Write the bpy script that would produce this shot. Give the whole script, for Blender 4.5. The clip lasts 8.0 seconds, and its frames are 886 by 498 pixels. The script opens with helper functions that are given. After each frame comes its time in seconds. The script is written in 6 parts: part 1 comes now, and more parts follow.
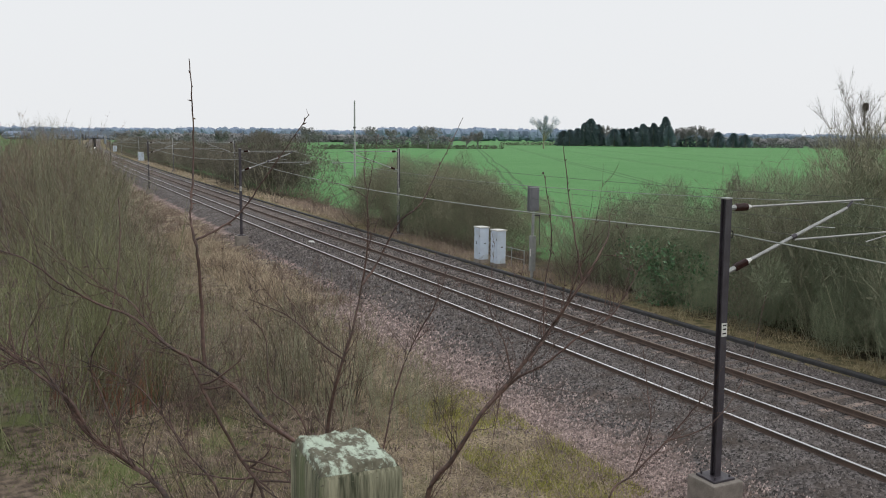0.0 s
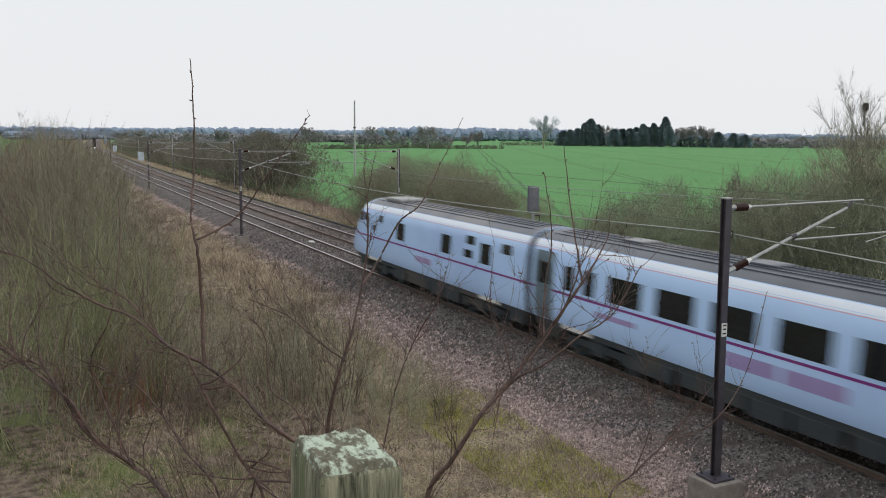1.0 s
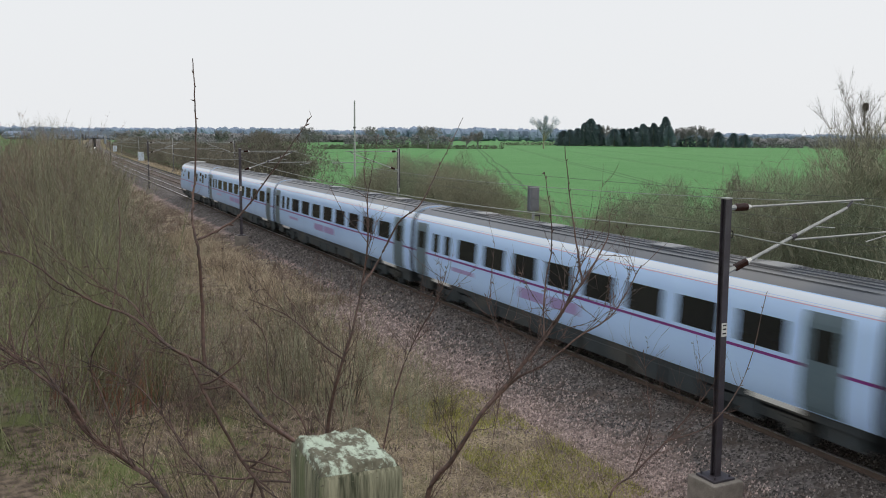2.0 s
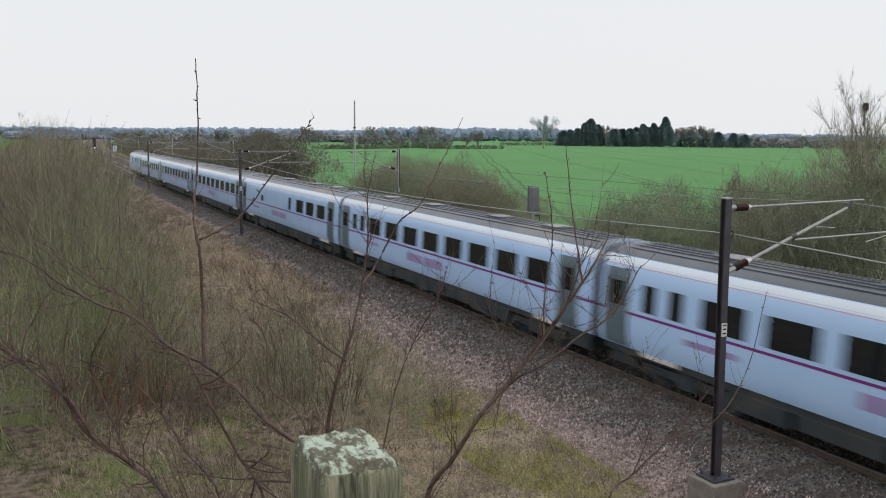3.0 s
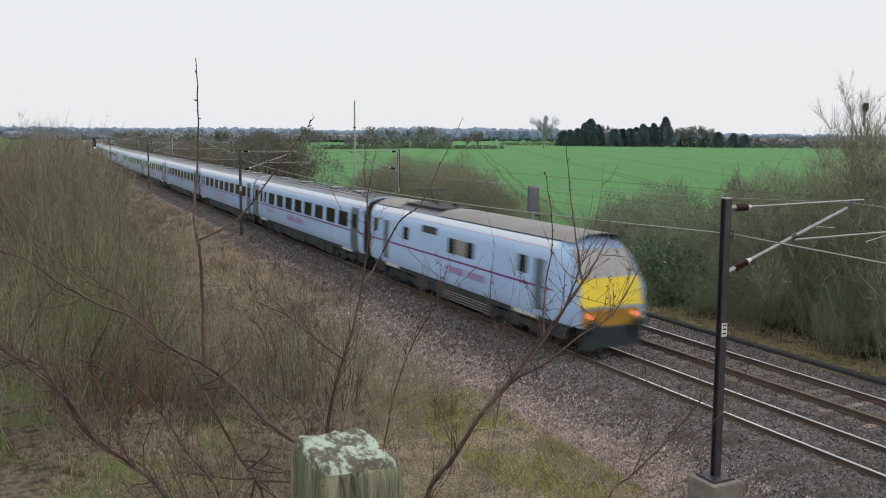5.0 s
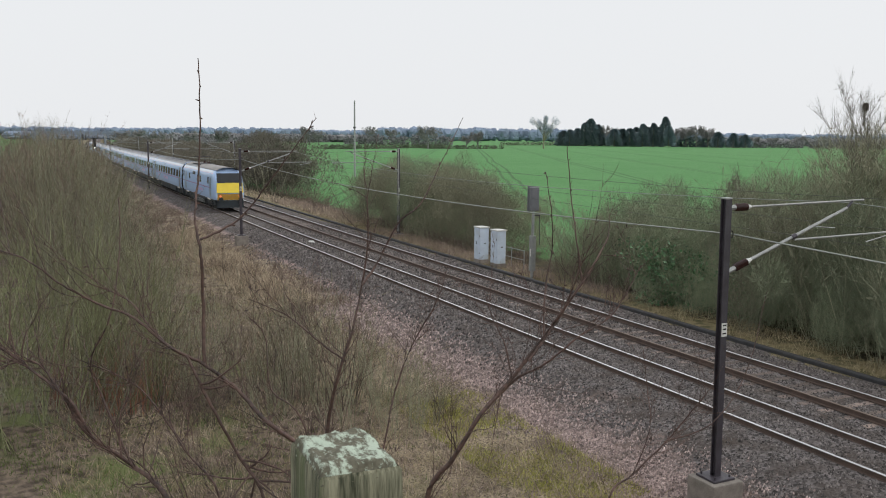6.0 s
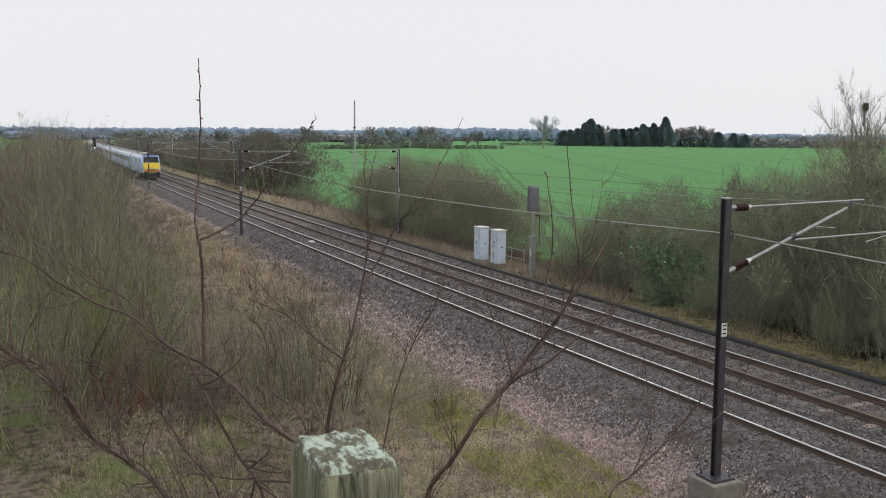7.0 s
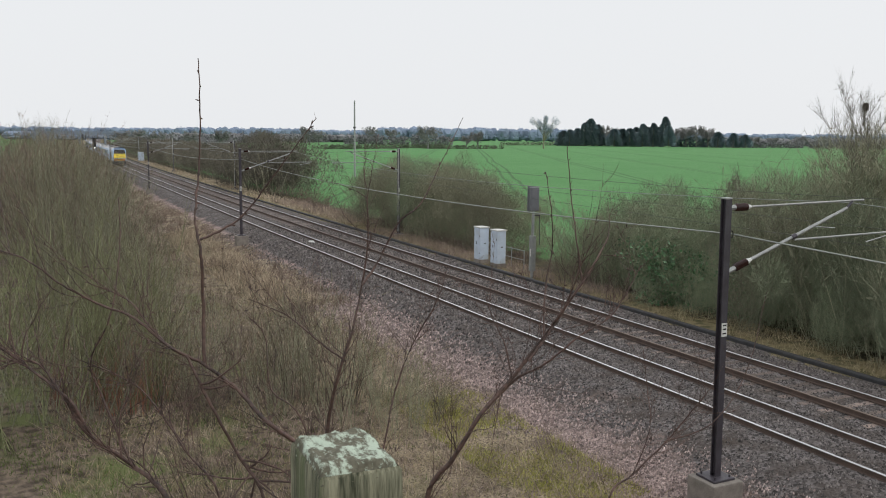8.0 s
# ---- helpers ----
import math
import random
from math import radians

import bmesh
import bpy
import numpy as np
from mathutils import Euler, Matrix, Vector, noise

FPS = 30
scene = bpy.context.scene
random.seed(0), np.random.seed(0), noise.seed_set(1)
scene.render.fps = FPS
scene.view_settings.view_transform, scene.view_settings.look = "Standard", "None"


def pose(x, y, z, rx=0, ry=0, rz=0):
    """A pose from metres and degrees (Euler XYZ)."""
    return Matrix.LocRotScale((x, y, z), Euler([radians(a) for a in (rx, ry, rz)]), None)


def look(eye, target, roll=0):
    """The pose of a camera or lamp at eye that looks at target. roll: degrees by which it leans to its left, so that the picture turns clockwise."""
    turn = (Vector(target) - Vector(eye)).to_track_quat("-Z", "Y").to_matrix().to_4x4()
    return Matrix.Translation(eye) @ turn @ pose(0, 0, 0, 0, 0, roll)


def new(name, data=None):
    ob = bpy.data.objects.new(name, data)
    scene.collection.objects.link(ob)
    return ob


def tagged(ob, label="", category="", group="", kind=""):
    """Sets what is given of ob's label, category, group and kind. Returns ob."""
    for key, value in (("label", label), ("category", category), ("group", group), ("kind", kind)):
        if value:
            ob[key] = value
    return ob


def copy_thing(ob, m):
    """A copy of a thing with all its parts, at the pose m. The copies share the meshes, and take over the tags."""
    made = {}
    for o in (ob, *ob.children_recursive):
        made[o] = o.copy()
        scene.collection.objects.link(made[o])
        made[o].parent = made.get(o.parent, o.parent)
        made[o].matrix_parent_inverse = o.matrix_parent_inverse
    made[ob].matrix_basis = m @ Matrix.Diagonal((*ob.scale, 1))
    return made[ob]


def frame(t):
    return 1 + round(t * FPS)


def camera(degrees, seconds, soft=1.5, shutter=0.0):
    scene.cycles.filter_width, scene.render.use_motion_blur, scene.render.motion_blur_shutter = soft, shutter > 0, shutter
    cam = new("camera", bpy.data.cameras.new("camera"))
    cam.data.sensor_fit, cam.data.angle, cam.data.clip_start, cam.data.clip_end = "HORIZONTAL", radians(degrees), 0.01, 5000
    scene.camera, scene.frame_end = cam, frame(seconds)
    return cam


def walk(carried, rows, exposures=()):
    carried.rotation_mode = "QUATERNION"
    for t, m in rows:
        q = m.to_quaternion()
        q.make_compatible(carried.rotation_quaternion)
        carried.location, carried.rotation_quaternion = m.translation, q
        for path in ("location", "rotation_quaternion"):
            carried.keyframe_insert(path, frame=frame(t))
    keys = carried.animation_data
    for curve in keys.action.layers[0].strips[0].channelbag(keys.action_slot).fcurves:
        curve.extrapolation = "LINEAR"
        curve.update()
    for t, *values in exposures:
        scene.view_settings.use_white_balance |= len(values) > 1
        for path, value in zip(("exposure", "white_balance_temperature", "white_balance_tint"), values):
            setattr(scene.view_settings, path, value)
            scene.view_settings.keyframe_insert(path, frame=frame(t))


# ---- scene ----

EYE = Vector((0.0, 0.0, 6.9))
AIM = Vector((0.46926, 0.87370, -0.12820))
cam = camera(53.43, 8.0, soft=1.0, shutter=0.25)
walk(cam, [(0.0, look(EYE, EYE + AIM, 0.55)), (8.0, look(EYE, EYE + AIM, 0.55))])

# ---- light: a bright overcast sky, low soft sun behind the cloud ----
world = bpy.data.worlds.new("sky")
scene.world = world
world.use_nodes = True
wn, wl = world.node_tree.nodes, world.node_tree.links
sky = wn.new("ShaderNodeTexSky")
sky.sky_type, sky.sun_disc = "NISHITA", False
sky.sun_elevation, sky.sun_rotation = radians(24), radians(118)
sky.air_density, sky.dust_density = 1.0, 4.0
wscale = wn.new("ShaderNodeMixRGB")
wscale.blend_type, wscale.inputs[0].default_value = "MULTIPLY", 1.0
wscale.inputs[2].default_value = (0.10, 0.10, 0.10, 1)
wmix = wn.new("ShaderNodeMixRGB")
wmix.inputs[0].default_value = 0.94
wmix.inputs[2].default_value = (0.866, 0.882, 0.905, 1)
wl.new(sky.outputs[0], wscale.inputs[1])
wl.new(wscale.outputs[0], wmix.inputs[1])
wl.new(wmix.outputs[0], wn["Background"].inputs[0])
wn["Background"].inputs[1].default_value = 1.0
sun = new("sun", bpy.data.lights.new("sun", "SUN"))
sun.data.energy, sun.data.angle, sun.data.color = 0.8, radians(25), (1.0, 0.98, 0.95)
sun.matrix_world = look((0, 0, 60), (0 - 60 * 0.55, 60 * 0.55, 0))
scene.view_settings.exposure = 0.0


# ---- materials ----
def mat(name, a, b=None, rough=0.8, metal=0.0, scale=6.0, fine=60.0, bump=0.3, dist=0.01, third=None, object_random=0.0, spec=0.5, island=0.0, stretch=1.0):
    """Two tones mixed by a broad and a fine noise, with fine relief; third: a stain of its own."""
    m = bpy.data.materials.new(name)
    m.use_nodes = True
    n, l = m.node_tree.nodes, m.node_tree.links
    p = n["Principled BSDF"]
    b = b or tuple(c * 0.7 for c in a)
    co = n.new("ShaderNodeTexCoord")
    n1, n2 = n.new("ShaderNodeTexNoise"), n.new("ShaderNodeTexNoise")
    n1.inputs["Scale"].default_value, n1.inputs["Detail"].default_value = scale, 5
    n2.inputs["Scale"].default_value, n2.inputs["Detail"].default_value = fine, 4
    where = co.outputs["Object"]
    if stretch != 1.0:
        mp = n.new("ShaderNodeMapping")
        mp.inputs["Scale"].default_value = (1, 1, stretch)
        l.new(where, mp.inputs["Vector"])
        where = mp.outputs[0]
    for t in (n1, n2):
        l.new(where, t.inputs["Vector"])
    add = n.new("ShaderNodeMath")
    add.operation = "ADD"
    l.new(n1.outputs[0], add.inputs[0]), l.new(n2.outputs[0], add.inputs[1])
    r = n.new("ShaderNodeMapRange")
    r.inputs[1].default_value, r.inputs[2].default_value = 0.75, 1.25
    l.new(add.outputs[0], r.inputs[0])
    mix = n.new("ShaderNodeMixRGB")
    mix.inputs[1].default_value, mix.inputs[2].default_value = (*a, 1), (*b, 1)
    l.new(r.outputs[0], mix.inputs[0])
    out = mix.outputs[0]
    if third:
        n3 = n.new("ShaderNodeTexNoise")
        n3.inputs["Scale"].default_value, n3.inputs["Detail"].default_value = scale * 0.45, 6
        l.new(where, n3.inputs["Vector"])
        r3 = n.new("ShaderNodeMapRange")
        r3.inputs[1].default_value, r3.inputs[2].default_value = 0.5, 0.62
        l.new(n3.outputs[0], r3.inputs[0])
        m3 = n.new("ShaderNodeMixRGB")
        m3.inputs[2].default_value = (*third, 1)
        l.new(r3.outputs[0], m3.inputs[0]), l.new(out, m3.inputs[1])
        out = m3.outputs[0]
    if object_random or island:
        if island:
            src = n.new("ShaderNodeNewGeometry").outputs["Random Per Island"]
        else:
            src = n.new("ShaderNodeObjectInfo").outputs["Random"]
        amount = object_random or island
        rr = n.new("ShaderNodeMapRange")
        rr.inputs[3].default_value, rr.inputs[4].default_value = 1 - amount, 1 + amount
        l.new(src, rr.inputs[0])
        mm = n.new("ShaderNodeMixRGB")
        mm.blend_type, mm.inputs[0].default_value = "MULTIPLY", 1.0
        l.new(out, mm.inputs[1]), l.new(rr.outputs[0], mm.inputs[2])
        out = mm.outputs[0]
    l.new(out, p.inputs["Base Color"])
    p.inputs["Roughness"].default_value, p.inputs["Metallic"].default_value = rough, metal
    p.inputs["Specular IOR Level"].default_value = spec
    if bump:
        bn = n.new("ShaderNodeBump")
        bn.inputs["Strength"].default_value, bn.inputs["Distance"].default_value = bump, dist
        l.new(n2.outputs[0], bn.inputs["Height"]), l.new(bn.outputs[0], p.inputs["Normal"])
    return m


M = {}
M["rail_side"] = mat("rusty_rail", (0.135, 0.093, 0.074), (0.075, 0.054, 0.045), 0.8, 0.1, 3, 40)
M["rail_top"] = mat("polished_rail_head", (0.92, 0.92, 0.93), (0.8, 0.8, 0.82), 0.38, 1.0, 2, 30, 0.05)
M["rail_dull"] = mat("dull_rail_head", (0.3, 0.24, 0.2), (0.2, 0.15, 0.12), 0.5, 0.6, 2, 30, 0.05)
M["sleeper"] = mat("dirty_sleeper_concrete", (0.30, 0.235, 0.205), (0.12, 0.095, 0.082), 0.9, 0, 3, 30, 0.4, 0.006, object_random=0.45)
M["concrete"] = mat("weathered_concrete", (0.30, 0.27, 0.24), (0.17, 0.15, 0.13), 0.9, 0, 5, 50, 0.4, 0.006, object_random=0.2)
M["bridge"] = mat("pale_bridge_concrete", (0.26, 0.31, 0.38), (0.19, 0.23, 0.29), 0.9, 0, 0.4, 4, 0.1)
M["steel"] = mat("dark_painted_steel", (0.085, 0.08, 0.095), (0.055, 0.045, 0.055), 0.42, 0.3, 4, 40, 0.1, 0.003)
M["galvanised"] = mat("galvanised_steel", (0.42, 0.43, 0.42), (0.3, 0.31, 0.31), 0.5, 0.6, 6, 50, 0.1, 0.003)
M["insulator"] = mat("brown_porcelain", (0.055, 0.02, 0.016), (0.035, 0.014, 0.012), 0.25, 0, 6, 30, 0.0)
M["wire"] = mat("contact_wire", (0.34, 0.36, 0.33), (0.26, 0.29, 0.26), 0.5, 0.5, 3, 20, 0.0)
M["wire_dark"] = mat("dark_copper_wire", (0.13, 0.14, 0.12), (0.09, 0.10, 0.085), 0.5, 0.5, 3, 20, 0.0)
M["white_sign"] = mat("white_enamel", (0.75, 0.75, 0.72), (0.6, 0.6, 0.58), 0.5, 0, 8, 40, 0.0)
M["black"] = mat("black_paint", (0.02, 0.02, 0.022), (0.012, 0.012, 0.013), 0.6, 0, 8, 40, 0.1, 0.003)
M["cabinet"] = mat("grey_white_cabinet_paint", (0.64, 0.73, 0.84), (0.55, 0.63, 0.74), 0.5, 0, 3, 30, 0.08, 0.003, third=(0.52, 0.58, 0.64))
M["signal"] = mat("grey_signal_paint", (0.19, 0.195, 0.21), (0.14, 0.145, 0.16), 0.6, 0.1, 4, 40, 0.1, 0.003)
M["trough"] = mat("dark_cable_trough", (0.05, 0.05, 0.053), (0.03, 0.03, 0.032), 0.8, 0, 5, 40, 0.3)
# silver-white paint with the sky's blue reflection put into its base colour
M["body"] = mat("sky_tinted_coach_paint", (0.49, 0.695, 1.0), (0.45, 0.645, 0.97), 0.25, 0.0, 0.6, 12, 0.02, 0.002, third=(0.43, 0.61, 0.93))
M["roof"] = mat("dirty_grey_roof", (0.125, 0.14, 0.165), (0.08, 0.09, 0.11), 0.3, 0.1, 0.8, 20, 0.1, 0.004, third=(0.165, 0.165, 0.17))
M["roof_beige"] = mat("weathered_beige_roof", (0.33, 0.315, 0.30), (0.22, 0.21, 0.20), 0.6, 0, 0.8, 20, 0.1, 0.004)
M["glass"] = mat("tinted_glass", (0.018, 0.02, 0.023), (0.012, 0.014, 0.016), 0.08, 0, 1, 10, 0.0)
M["purple"] = mat("purple_stripe", (0.20, 0.025, 0.21), (0.17, 0.02, 0.18), 0.4, 0, 2, 20, 0.0)
M["pink"] = mat("pink_lettering", (0.34, 0.27, 0.52), (0.31, 0.26, 0.5), 0.45, 0, 2, 20, 0.0)
# white stands for the sky's reflection along the curved cantrail
M["white_band"] = mat("white_cantrail_sheen", (0.80, 0.87, 0.96), (0.75, 0.82, 0.92), 0.25, 0, 0.8, 14, 0.0)
# darker, more orange yellow for the lower and inner end panels
M["yellow_deep"] = mat("deep_yellow", (0.50, 0.27, 0.03), (0.32, 0.18, 0.03), 0.5, 0, 2, 20, 0.02, 0.002)
M["red"] = mat("red_line", (0.72, 0.36, 0.42), (0.65, 0.33, 0.38), 0.4, 0, 2, 20, 0.0)
M["door"] = mat("blue_grey_door", (0.12, 0.175, 0.21), (0.09, 0.14, 0.175), 0.35, 0, 2, 20, 0.02, 0.002)
M["under"] = mat("grimy_underframe", (0.04, 0.053, 0.062), (0.022, 0.029, 0.034), 0.7, 0, 1.5, 20, 0.3, third=(0.06, 0.06, 0.055))
M["yellow"] = mat("warning_yellow", (0.95, 0.74, 0.07), (0.88, 0.66, 0.06), 0.4, 0, 2, 20, 0.02, 0.002)
M["stem"] = mat("bare_bark", (0.37, 0.36, 0.25), (0.15, 0.15, 0.10), 0.85, 0, 3, 30, 0.0, object_random=0.35)
M["stem_dark"] = mat("dark_bark", (0.12, 0.09, 0.07), (0.065, 0.05, 0.042), 0.85, 0, 3, 30, 0.0, object_random=0.25)
M["twig_olive"] = mat("olive_brown_twigs", (0.245, 0.22, 0.13), (0.125, 0.115, 0.07), 0.85, 0, 1.2, 12, 0.0, object_random=0.35)
M["twig_brown"] = mat("red_brown_twigs", (0.31, 0.225, 0.18), (0.165, 0.115, 0.095), 0.85, 0, 1.2, 12, 0.0, object_random=0.3)
M["twig_dark"] = mat("dark_twigs", (0.26, 0.25, 0.17), (0.185, 0.185, 0.125), 0.85, 0, 1.2, 12, 0.0, object_random=0.25)
M["twig_hedge"] = mat("hedge_twigs", (0.27, 0.305, 0.195), (0.175, 0.21, 0.13), 0.85, 0, 1.2, 12, 0.0, object_random=0.3)
M["twig_far"] = mat("far_hedgerow_twigs", (0.205, 0.185, 0.145), (0.125, 0.115, 0.09), 0.85, 0, 1.2, 12, 0.0, object_random=0.25)
M["bark_green"] = mat("green_algae_bark", (0.29, 0.30, 0.16), (0.13, 0.14, 0.07), 0.85, 0, 2, 20, 0.0, object_random=0.3)
M["bark_red"] = mat("orange_red_bark", (0.30, 0.13, 0.08), (0.17, 0.075, 0.05), 0.75, 0, 2, 20, 0.0, object_random=0.25)
M["wood_brown"] = mat("grey_brown_bare_wood", (0.27, 0.265, 0.275), (0.18, 0.18, 0.19), 0.95, 0, 0.05, 0.5, 0.0, island=0.15)
# bare crown paled towards blue, haze put into the colour
M["pale_crown"] = mat("hazed_bare_crown", (0.42, 0.48, 0.54), (0.31, 0.36, 0.42), 0.9, 0, 0.2, 2, 0.0)
M["twig_bramble"] = mat("dark_bramble_twigs", (0.235, 0.165, 0.135), (0.105, 0.072, 0.06), 0.85, 0, 1.2, 12, 0.0, object_random=0.35)
M["near_bark"] = mat("red_brown_bark", (0.15, 0.088, 0.07), (0.04, 0.025, 0.022), 0.6, 0, 12, 90, 0.3, 0.002)
M["leaf"] = mat("ivy_leaf", (0.09, 0.215, 0.085), (0.055, 0.135, 0.055), 0.35, 0, 3, 20, 0.0, island=0.4)
# blue-grey carries the distance haze as base colour
M["wood"] = mat("hazed_blue_grey_wood", (0.26, 0.325, 0.43), (0.19, 0.245, 0.335), 0.95, 0, 0.02, 0.3, 0.0, island=0.15)
M["far_tree"] = mat("far_bare_crown", (0.27, 0.26, 0.25), (0.18, 0.18, 0.18), 0.9, 0, 0.2, 2, 0.0, object_random=0.25)
# evergreen colour lightened and blued for distance haze
M["conifer"] = mat("dark_conifer", (0.20, 0.265, 0.29), (0.135, 0.19, 0.215), 0.9, 0, 0.3, 2, 0.0, object_random=0.3)
M["hedge"] = mat("far_hedge", (0.18, 0.20, 0.14), (0.12, 0.14, 0.095), 0.9, 0, 0.2, 2, 0.0)
M["post"] = mat("old_oak_post", (0.34, 0.33, 0.23), (0.05, 0.055, 0.032), 0.9, 0, 42, 180, 0.8, 0.008, third=(0.12, 0.14, 0.07), stretch=0.08)
M["pale_straw"] = mat("pale_tall_straw", (0.56, 0.465, 0.345), (0.37, 0.30, 0.215), 0.85, 0, 1, 8, 0.0, island=0.35)
M["straw"] = mat("dry_grass", (0.44, 0.37, 0.23), (0.26, 0.215, 0.13), 0.85, 0, 1, 8, 0.0, island=0.35)
M["ballast_stone"] = mat("ballast_stone", (0.26, 0.232, 0.22), (0.055, 0.05, 0.048), 0.9, 0, 3, 40, 0.2, island=0.7)
M["pink_stone"] = mat("pink_ballast_stone", (0.52, 0.42, 0.395), (0.17, 0.132, 0.122), 0.9, 0, 3, 40, 0.2, island=0.6)


# ---- building helpers ----
def part(name, bm, material, parent=None, label="", smooth=False):
    """Links a bmesh as one mesh object, under a thing or part."""
    me = bpy.data.meshes.new(name)
    bm.to_mesh(me)
    bm.free()
    if smooth:
        me.shade_smooth()
    me.materials.append(material)
    ob = new(name, me)
    ob.parent = parent
    return tagged(ob, label)


def pydata(name, verts, faces, material, parent=None, label="", smooth=False):
    me = bpy.data.meshes.new(name)
    me.from_pydata([tuple(v) for v in verts], [], [tuple(f) for f in faces])
    if smooth:
        me.shade_smooth()
    me.materials.append(material)
    ob = new(name, me)
    ob.parent = parent
    return tagged(ob, label)


def box(bm, x0, x1, y0, y1, z0, z1, bevel=0.0):
    r = bmesh.ops.create_cube(bm, size=1, matrix=Matrix.LocRotScale(((x0 + x1) / 2, (y0 + y1) / 2, (z0 + z1) / 2), None, (x1 - x0, y1 - y0, z1 - z0)))
    if bevel:
        es = list({e for v in r["verts"] for e in v.link_edges})
        bmesh.ops.bevel(bm, geom=es, offset=bevel, segments=2, affect="EDGES", profile=0.6)
    return bm


def boxbm(*a, **k):
    return box(bmesh.new(), *a, **k)


def rod(bm, a, b, r0, r1=None, seg=8):
    a, b = Vector(a), Vector(b)
    d = b - a
    m = Matrix.Translation((a + b) / 2) @ d.to_track_quat("Z", "Y").to_matrix().to_4x4()
    bmesh.ops.create_cone(bm, cap_ends=True, segments=seg, radius1=r0, radius2=r0 if r1 is None else r1, depth=d.length, matrix=m)
    return bm


def empty(name, m, label, category, group=""):
    e = new(name)
    e.matrix_basis = m
    return tagged(e, label, category, group)


# ---- the line of the railway ----
def mid_x(y):
    """x of the middle between the two tracks; a gentle curve that runs out straight."""
    c, y0, ye = 7.394e-5, -278.68, 560.0
    if y <= ye:
        return 12.538 + c * (y - y0) ** 2
    return 12.538 + c * (ye - y0) ** 2 + 2 * c * (ye - y0) * (y - ye)


def heading(y):
    return math.atan((mid_x(y + 0.5) - mid_x(y - 0.5)))


def on_line(lat, y, z=0.0, turn=0.0):
    """A pose at that distance right of the middle of the line, its y axis along the line."""
    a = heading(y)
    return Matrix.Translation((mid_x(y) + lat, y, z)) @ Matrix.Rotation(-a + turn, 4, "Z")


NEAR, FAR = -1.603, 1.603


def ground_z(lat, y):
    prof = ((-400, -1.6), (-40, -1.5), (-12, -1.3), (-8, -1.05), (-6.4, -0.8), (-4.7, -0.6), (-3.5, -0.165), (-3.2, -0.138), (-0.3, -0.138), (0.3, -0.178), (3.2, -0.178), (3.5, -0.2), (4.6, -0.4), (5.4, -0.35), (7, -0.4), (11, -0.8), (20, -1.0), (4000, -1.0))
    z = prof[0][1]
    for (a, za), (b, zb) in zip(prof, prof[1:]):
        if a <= lat <= b:
            z = za + (zb - za) * (lat - a) / (b - a)
    if lat < -6.5 or lat > 5.6:
        z += 0.10 * noise.noise((lat * 0.35, y * 0.35, 0)) + 0.05 * noise.noise((lat * 1.3, y * 1.3, 4))
    # the slope of the bridge approach on which the camera stands
    if lat < -4.7:
        k = min(1.0, (-4.7 - lat) / 5.0)
        z = max(z, z + k * (5.2 - max(0.0, y - 0.5) * 0.60 - z) if 5.2 - max(0.0, y - 0.5) * 0.60 > z else z)
    return z


# ---- thin tubes, blades and wandering stems ----
def tubes(paths, radii, sides=3):
    """paths: array n x k x 3, radii: n x k. Returns verts, faces of thin tapered tubes."""
    n, k, _ = paths.shape
    d = np.gradient(paths, axis=1)
    d /= np.linalg.norm(d, axis=2, keepdims=True) + 1e-9
    ref = np.where(np.abs(d[..., 2:3]) > 0.9, np.array([1.0, 0, 0]), np.array([0, 0, 1.0]))
    u = np.cross(d, ref)
    u /= np.linalg.norm(u, axis=2, keepdims=True) + 1e-9
    v = np.cross(d, u)
    a = np.arange(sides) * math.tau / sides
    ring = u[:, :, None, :] * np.cos(a)[None, None, :, None] + v[:, :, None, :] * np.sin(a)[None, None, :, None]
    verts = (paths[:, :, None, :] + ring * radii[:, :, None, None]).reshape(-1, 3)
    base = (np.arange(n) * k * sides)[:, None, None]
    j = (np.arange(k - 1) * sides)[None, :, None]
    i = np.arange(sides)[None, None, :]
    i2 = (i + 1) % sides
    f = np.stack([base + j + i, base + j + i2, base + j + sides + i2, base + j + sides + i], axis=-1).reshape(-1, 4)
    return verts, f


def blades(start, direction, width, rng):
    """Single slender triangles from start along direction."""
    n = len(start)
    side = np.cross(direction, rng.normal(size=(n, 3)))
    side /= np.linalg.norm(side, axis=1, keepdims=True) + 1e-9
    w = side * np.asarray(width).reshape(-1, 1)
    verts = np.stack([start - w, start + w, start + direction], axis=1).reshape(-1, 3)
    f = np.arange(n * 3).reshape(-1, 3)
    return verts, f


def grow(rng, starts, dirs, lengths, k, bend, up):
    """Wandering paths: n x k x 3."""
    n = len(starts)
    pts = [starts]
    d = dirs / np.linalg.norm(dirs, axis=1, keepdims=True)
    for _ in range(k - 1):
        d = d + rng.normal(scale=bend, size=(n, 3)) + np.array([0, 0, up])
        d /= np.linalg.norm(d, axis=1, keepdims=True)
        pts.append(pts[-1] + d * (lengths / (k - 1))[:, None])
    return np.stack(pts, axis=1)


def pick(rng, paths, n, lo=0.25):
    """n points on the paths, with the direction there."""
    i = rng.integers(0, len(paths), n)
    t = rng.uniform(lo, 1.0, n) * (paths.shape[1] - 1.001)
    j = t.astype(int)
    fr = (t - j)[:, None]
    a, b = paths[i, j], paths[i, j + 1]
    d = b - a
    d /= np.linalg.norm(d, axis=1, keepdims=True) + 1e-9
    return a + (b - a) * fr, d


